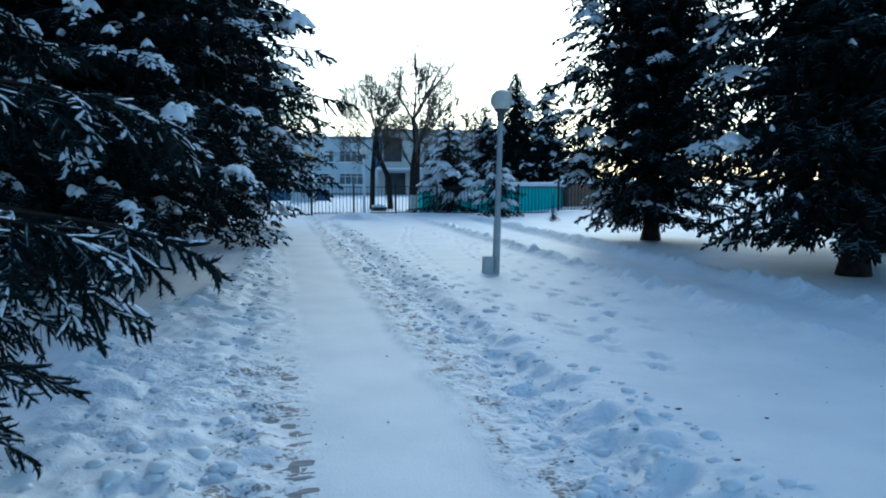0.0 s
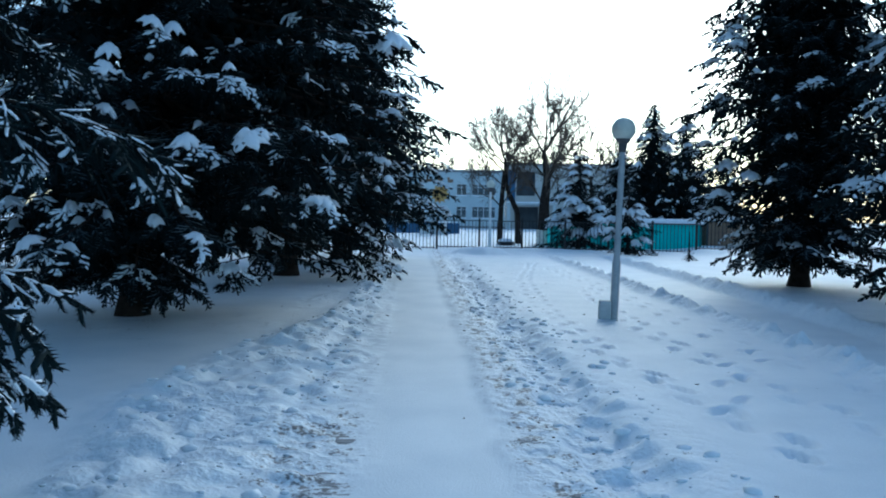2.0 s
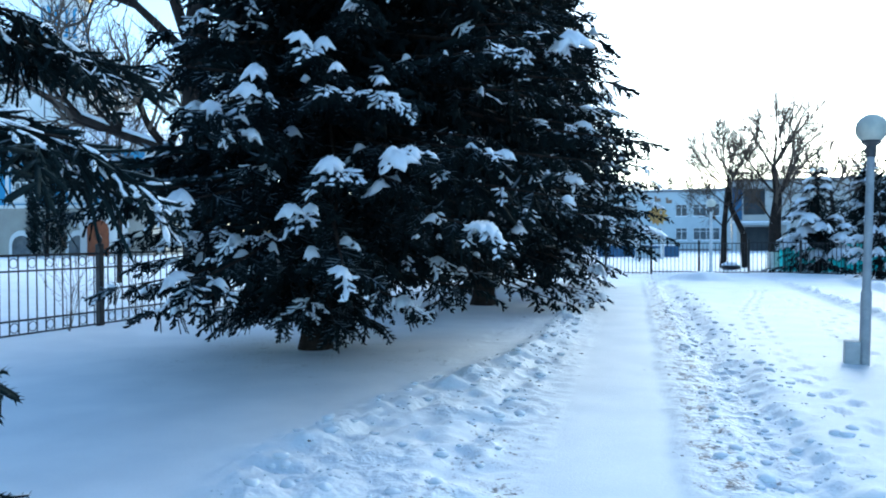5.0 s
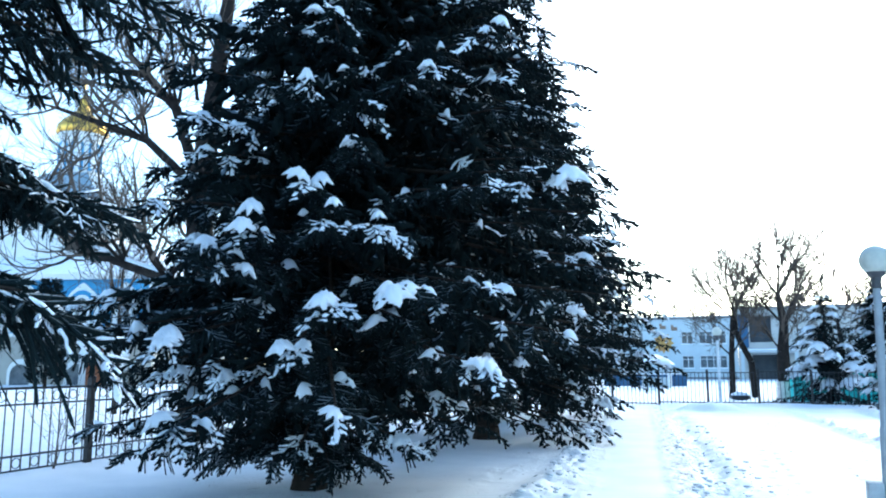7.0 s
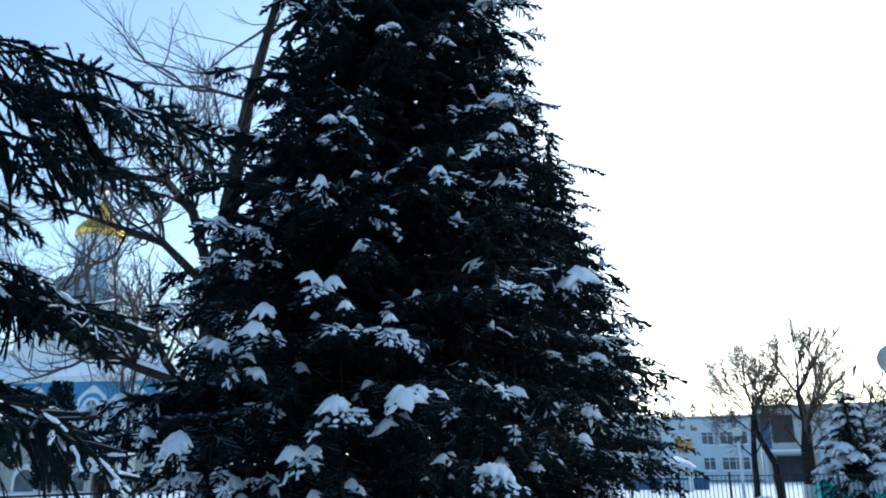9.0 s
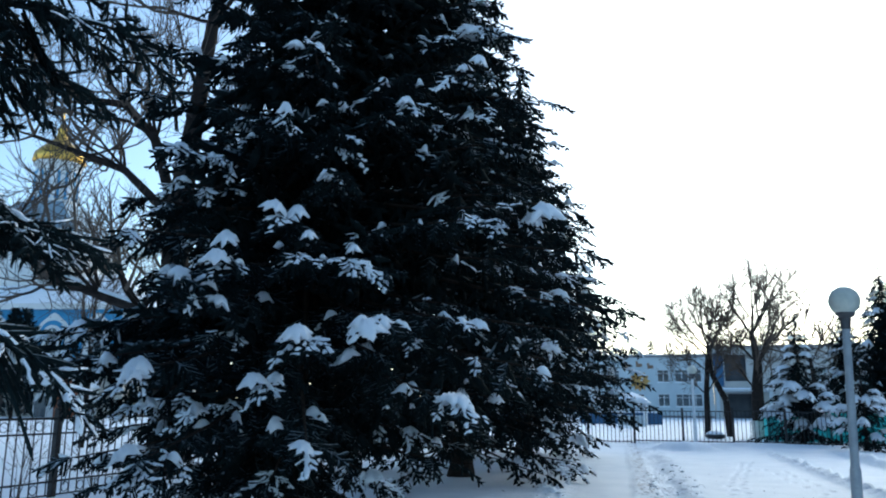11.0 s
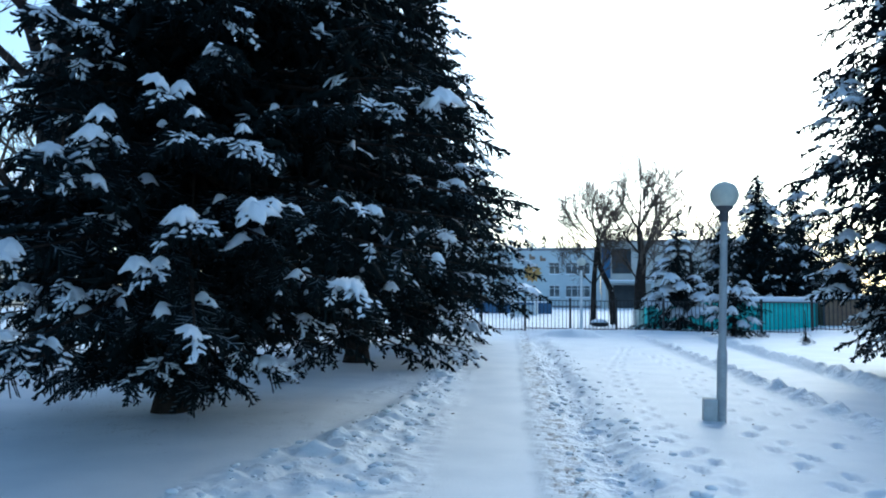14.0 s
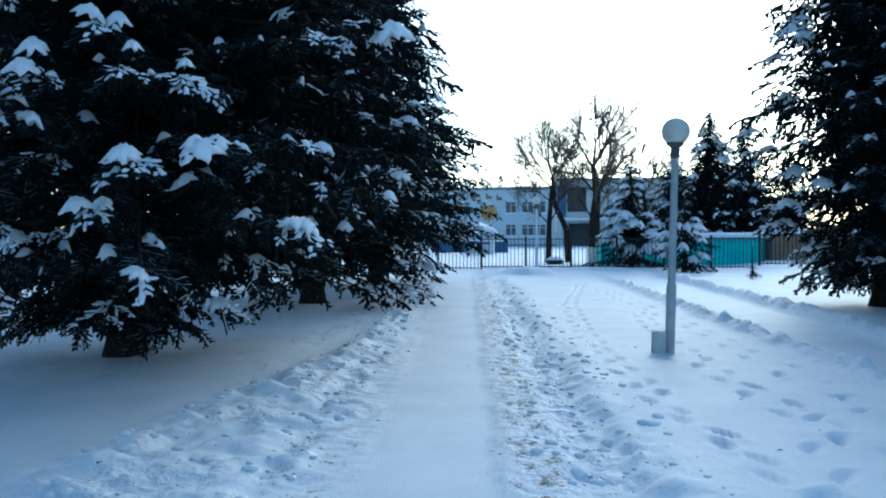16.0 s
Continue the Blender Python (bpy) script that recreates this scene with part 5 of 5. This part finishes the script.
# ---- the church ----
def arch(x, z0, w, h, y0, y1, ogee=False):
    """A solid arched slab, base at z0, w wide and h high in all."""
    bm = bmesh.new()
    r = w / 2
    pts = [(x - r, z0), (x + r, z0)]
    zs = z0 + h - r * (1.25 if ogee else 1.0)
    for k in range(0, 17):
        a = math.pi * k / 16
        lift = 0.25 * r * math.exp(-((k - 8) / 1.6) ** 2) if ogee else 0.0
        pts.append((x + r * math.cos(a), zs + r * math.sin(a) + lift))
    front = [bm.verts.new((px, y0, pz)) for px, pz in pts]
    back = [bm.verts.new((px, y1, pz)) for px, pz in pts]
    bm.faces.new(front)
    bm.faces.new(back[::-1])
    n = len(pts)
    for k in range(n):
        bm.faces.new((front[k], back[k], back[(k + 1) % n], front[(k + 1) % n]))
    bmesh.ops.recalc_face_normals(bm, faces=bm.faces[:])
    return bm


church = thing("church", -41.0, 46.4, 0.1, "blue and white church with a gilded dome, snow on its roofs", "church", rz=14)
part("plinth", boxed(-26, 2.9, 0, 14, 0, 4.0), M_PLINTH, church, "grey-beige plinth storey")
part("upper_wall", boxed(-26, 2.85, 0.12, 13.9, 4.0, 8.0), M_CHURCH, church, "blue plastered wall")
part("string_course", boxed(-26.1, 3.0, -0.12, 14.1, 3.9, 4.15), M_CHURCHW, church, "white string course")
part("cornice", boxed(-26.2, 3.1, -0.25, 14.2, 8.0, 8.4), M_CHURCHW, church, "white cornice")
part("corner_pier", boxed(2.5, 3.15, -0.08, 0.6, 4.15, 8.0), M_CHURCHW, church, "white corner pier")
for wx, big in ((0.65, False), (-2.6, True), (-7.0, True), (-11.4, True), (-15.8, True)):
    w = 2.5 if big else 1.9
    sur = part("window_surround", arch(wx, 4.25, w, 3.5, -0.05, 0.1, True), M_CHURCHW, church, "white ogee window surround")
    if big:
        part("niche", arch(wx, 4.3, 1.9, 2.9, -0.075, -0.052), M_CHURCH, sur, "blue niche")
        part("inner_surround", arch(wx, 4.32, 1.5, 2.55, -0.11, -0.077), M_CHURCHW, sur)
    part("window", arch(wx, 4.9, 0.8, 1.75, -0.14, -0.112 if big else -0.052), M_GLASS, sur, "dark arched window")
    grid_bm = bmesh.new()
    box(grid_bm, wx - 0.03, wx + 0.03, -0.17, -0.142, 4.9, 6.6)
    for zz in (5.3, 5.75, 6.2):
        box(grid_bm, wx - 0.38, wx + 0.38, -0.165, -0.143, zz, zz + 0.05)
    part("window_bars", grid_bm, M_FRAME, sur)
    if big:
        bs = part("basement_window_surround", arch(wx, 0.4, 2.0, 1.9, -0.08, -0.002), M_CHURCHW, church)
        part("basement_window", arch(wx, 0.42, 1.5, 1.5, -0.12, -0.082), M_GLASS, bs)
porch = part("porch", arch(-0.2, 0.0, 2.7, 3.75, -1.6, -0.001), M_CHURCHW, church, "white arched porch")
part("door", arch(-0.2, 0.02, 1.6, 3.0, -1.66, -1.602), M_DOOR, porch, "arched red-brown wooden door")
part("porch_snow", arch(-0.2, 2.5, 2.95, 1.42, -1.55, -0.05), M_SNOWCAP, porch, "snow on the porch")
roof = bmesh.new()
v = [roof.verts.new(p) for p in ((-26.2, -0.3, 8.4), (3.1, -0.3, 8.4), (3.1, 14.2, 8.4), (-26.2, 14.2, 8.4), (-22, 7, 11.6), (-1.5, 7, 11.6))]
for q in ((0, 1, 5, 4), (1, 2, 5), (2, 3, 4, 5), (3, 0, 4), (3, 2, 1, 0)):
    roof.faces.new([v[k] for k in q])
part("roof", roof, M_SNOWCAP, church, "snowy hipped roof")
part("tower_block", boxed(-12.6, -4.3, 4.2, 11.5, 9.0, 14.6), M_CHURCHW, church, "white tower block")
tb = bmesh.new()
v = [tb.verts.new(p) for p in ((-13.0, 3.8, 14.6), (-3.9, 3.8, 14.6), (-3.9, 11.9, 14.6), (-13.0, 11.9, 14.6), (-10.4, 5.8, 17.6), (-6.5, 5.8, 17.6), (-6.5, 9.8, 17.6), (-10.4, 9.8, 17.6))]
for q in ((0, 1, 5, 4), (1, 2, 6, 5), (2, 3, 7, 6), (3, 0, 4, 7), (4, 5, 6, 7), (3, 2, 1, 0)):
    tb.faces.new([v[k] for k in q])
part("tower_roof", tb, M_CHROOF, church, "grey-blue metal tower roof")
drum = part("drum", turned([(1.8, 15.2), (1.8, 19.2), (2.0, 19.25), (2.0, 19.5), (0, 19.5)], 8), M_CHURCHW, church, "white and blue drum")
drum.matrix_basis = pose(-8.4, 7.8, 1.8, 0, 0, 22.5)
for k in range(8):
    a = k * 45
    wdw = part("drum_panel", arch(0, 16.2, 0.95, 2.6, -1.74, -1.64), M_CHURCH, drum, "blue arched panel")
    wdw.matrix_basis = pose(0, 0, 0, 0, 0, a)
    w2 = part("drum_window", arch(0, 16.4, 0.6, 2.1, -1.77, -1.742), M_FRAME, drum)
    w2.matrix_basis = pose(0, 0, 0, 0, 0, a)
dome = part("dome", turned([(2.0, 19.5), (2.12, 19.7), (2.0, 20.3), (1.5, 20.9), (0.9, 21.4), (0.5, 21.9), (0.34, 22.4), (0.42, 22.6), (0.26, 22.9), (0.08, 23.5), (0.0, 23.7)], 24), M_GOLD, church, "gilded dome", True)
dome.matrix_basis = pose(-8.4, 7.8, 1.8)
cross = bmesh.new()
box(cross, -0.04, 0.04, -0.04, 0.04, 23.3, 24.6)
box(cross, -0.3, 0.3, -0.035, 0.035, 24.1, 24.18)
part("cross", cross, M_GOLD, church, "gilded cross").matrix_basis = pose(-8.4, 7.8, 1.8)

# clipped columnar thuja before the church
thuja = thing("thuja", -41.9, 41.5, ground_z(-40.9, 41.5) - 0.05, "dark columnar thuja with specks of snow before the church", "shrub")
rng_t = np.random.RandomState(77)
fr = []
for k in range(900):
    z = 0.2 + 6.6 * rng_t.rand()
    a = rng_t.rand() * 6.283
    r = 1.15 * (1 - (z / 7.2) ** 4) * (0.75 + 0.3 * rng_t.rand())
    fr.append(frame_of(np.array([r * math.cos(a) * 0.8, r * math.sin(a) * 0.8, z]), np.array([math.cos(a) * 0.5, math.sin(a) * 0.5, 0.8]), 0.6, rng_t))
v_, f_ = spread(FAR, fr, rng_t.randint(0, 3, len(fr)))
mesh_object("crown", v_, f_, M_NEEDLE, thuja)
part("trunk", turned([(0.12, 0), (0.08, 3), (0.02, 6)], 8), M_BARK, thuja)

# leafless shrubs at the iron fence
for x, y, s in ((-10.0, 12.7, 61), (-10.9, 15.3, 62), (-10.2, 17.4, 63)):
    shrub = thing("bare_shrub", x, y, ground_z(x, y) - 0.03, "thin leafless shrub growing at the iron fence", "shrub", "shrubs at the fence")
    rs = np.random.RandomState(s)
    sg = []
    for k in range(7):
        ramify(rs, np.zeros(3), np.array([rs.normal(0, .35), rs.normal(0, .35), 1.0]), 0.75 * rs.uniform(0.7, 1.2), 0.008, 2, sg, kids=(1, 2))
    v_, f_ = tubes(sg, 3)
    tagged(mesh_object("twigwork", v_, f_, M_TWIG, shrub), kind="stuff")

# ---- loose bits on the snow ----
rng_d = np.random.RandomState(91)
lump_v, lump_f, n_l = [], [], 0
ico = bmesh.new()
bmesh.ops.create_icosphere(ico, subdivisions=1, radius=1.0)
ico.verts.ensure_lookup_table()
iv = np.array([v.co[:] for v in ico.verts])
itri = np.array([[v.index for v in f.verts] for f in ico.faces])
ico.free()
for k in range(1500):
    y = 3.6 + 22 * rng_d.rand() ** 1.7
    if rng_d.rand() < 0.55:
        lft = float(np.interp(y, [3, 6, 7.6, 9.3, 10.3, 12, 15, 20, 40], [-1.7, -1.95, -2.4, -2.12, -1.86, -1.45, -1.02, -1.05, -1.15]))
        s = rng_d.uniform(lft - 0.3, -0.8)
    else:
        s = rng_d.uniform(0.85, 2.0)
    x = float(lane_x(y)) + s
    r = 0.010 + 0.055 * rng_d.rand() ** 4
    w = 1 + 0.55 * (np.array([noise.noise(Vector(p * 2.6) + Vector((k, 0, 0))) for p in iv]))
    v_ = iv * w[:, None] * r * np.array([1.25, 1.0, 0.6]) + np.array([x, y, ground_z(x, y) + r * 0.1])
    lump_v.append(v_)
    lump_f.append(itri + n_l)
    n_l += len(iv)
tagged(mesh_object("snow_lumps", np.concatenate(lump_v), np.concatenate(lump_f), M_SNOW, smooth=True), "broken lumps of snow thrown up along the walk", "snow", kind="stuff")
bit_v, bit_f, n_b = [], [], 0
for k in range(260):
    y = 3.5 + 20 * rng_d.rand() ** 1.8
    u = rng_d.rand()
    s = rng_d.normal(1.0, 0.22) if u < 0.5 else (rng_d.normal(-1.3, 0.5) if u < 0.8 else rng_d.uniform(1.5, 4))
    x = float(lane_x(y)) + s
    r = 0.004 + 0.010 * rng_d.rand() ** 2
    v_ = iv[:] * (0.7 + 0.5 * rng_d.rand(len(iv), 1)) * r * np.array([1.0 + 1.5 * rng_d.rand(), 1.0, 0.45]) + np.array([x, y, ground_z(x, y) + 0.004])
    bit_v.append(v_)
    bit_f.append(itri + n_b)
    n_b += len(iv)
tagged(mesh_object("debris", np.concatenate(bit_v), np.concatenate(bit_f), M_DIRT), "dark crumbs of dirt, bark and needles on the snow", "debris", kind="stuff")

# ---- paving that shows through the scuffed strip ----
pave = tagged(new("pavement"), "grey concrete paving blocks showing through thin snow", "pavement", kind="structure")
blk = bmesh.new()
box(blk, -0.096, 0.096, -0.046, 0.046, -0.05, 0.0, 0.004)
blk_me = bpy.data.meshes.new("paving_block")
blk.to_mesh(blk_me)
blk.free()
blk_me.materials.append(M_TILE)
rng_p = random.Random(4)
for i in range(62):
    y = 3.4 + i * 0.1
    for j in range(4):
        ob = new("paving_block", blk_me)
        ob.parent = pave
        s = -1.08 + 0.2 * j + (0.1 if i % 2 else 0.0)
        ob.matrix_basis = pose(float(lane_x(y)) + s, y, 0.006 + rng_p.uniform(-0.002, 0.003), rng_p.uniform(-.6, .6), rng_p.uniform(-.6, .6), 6.45)
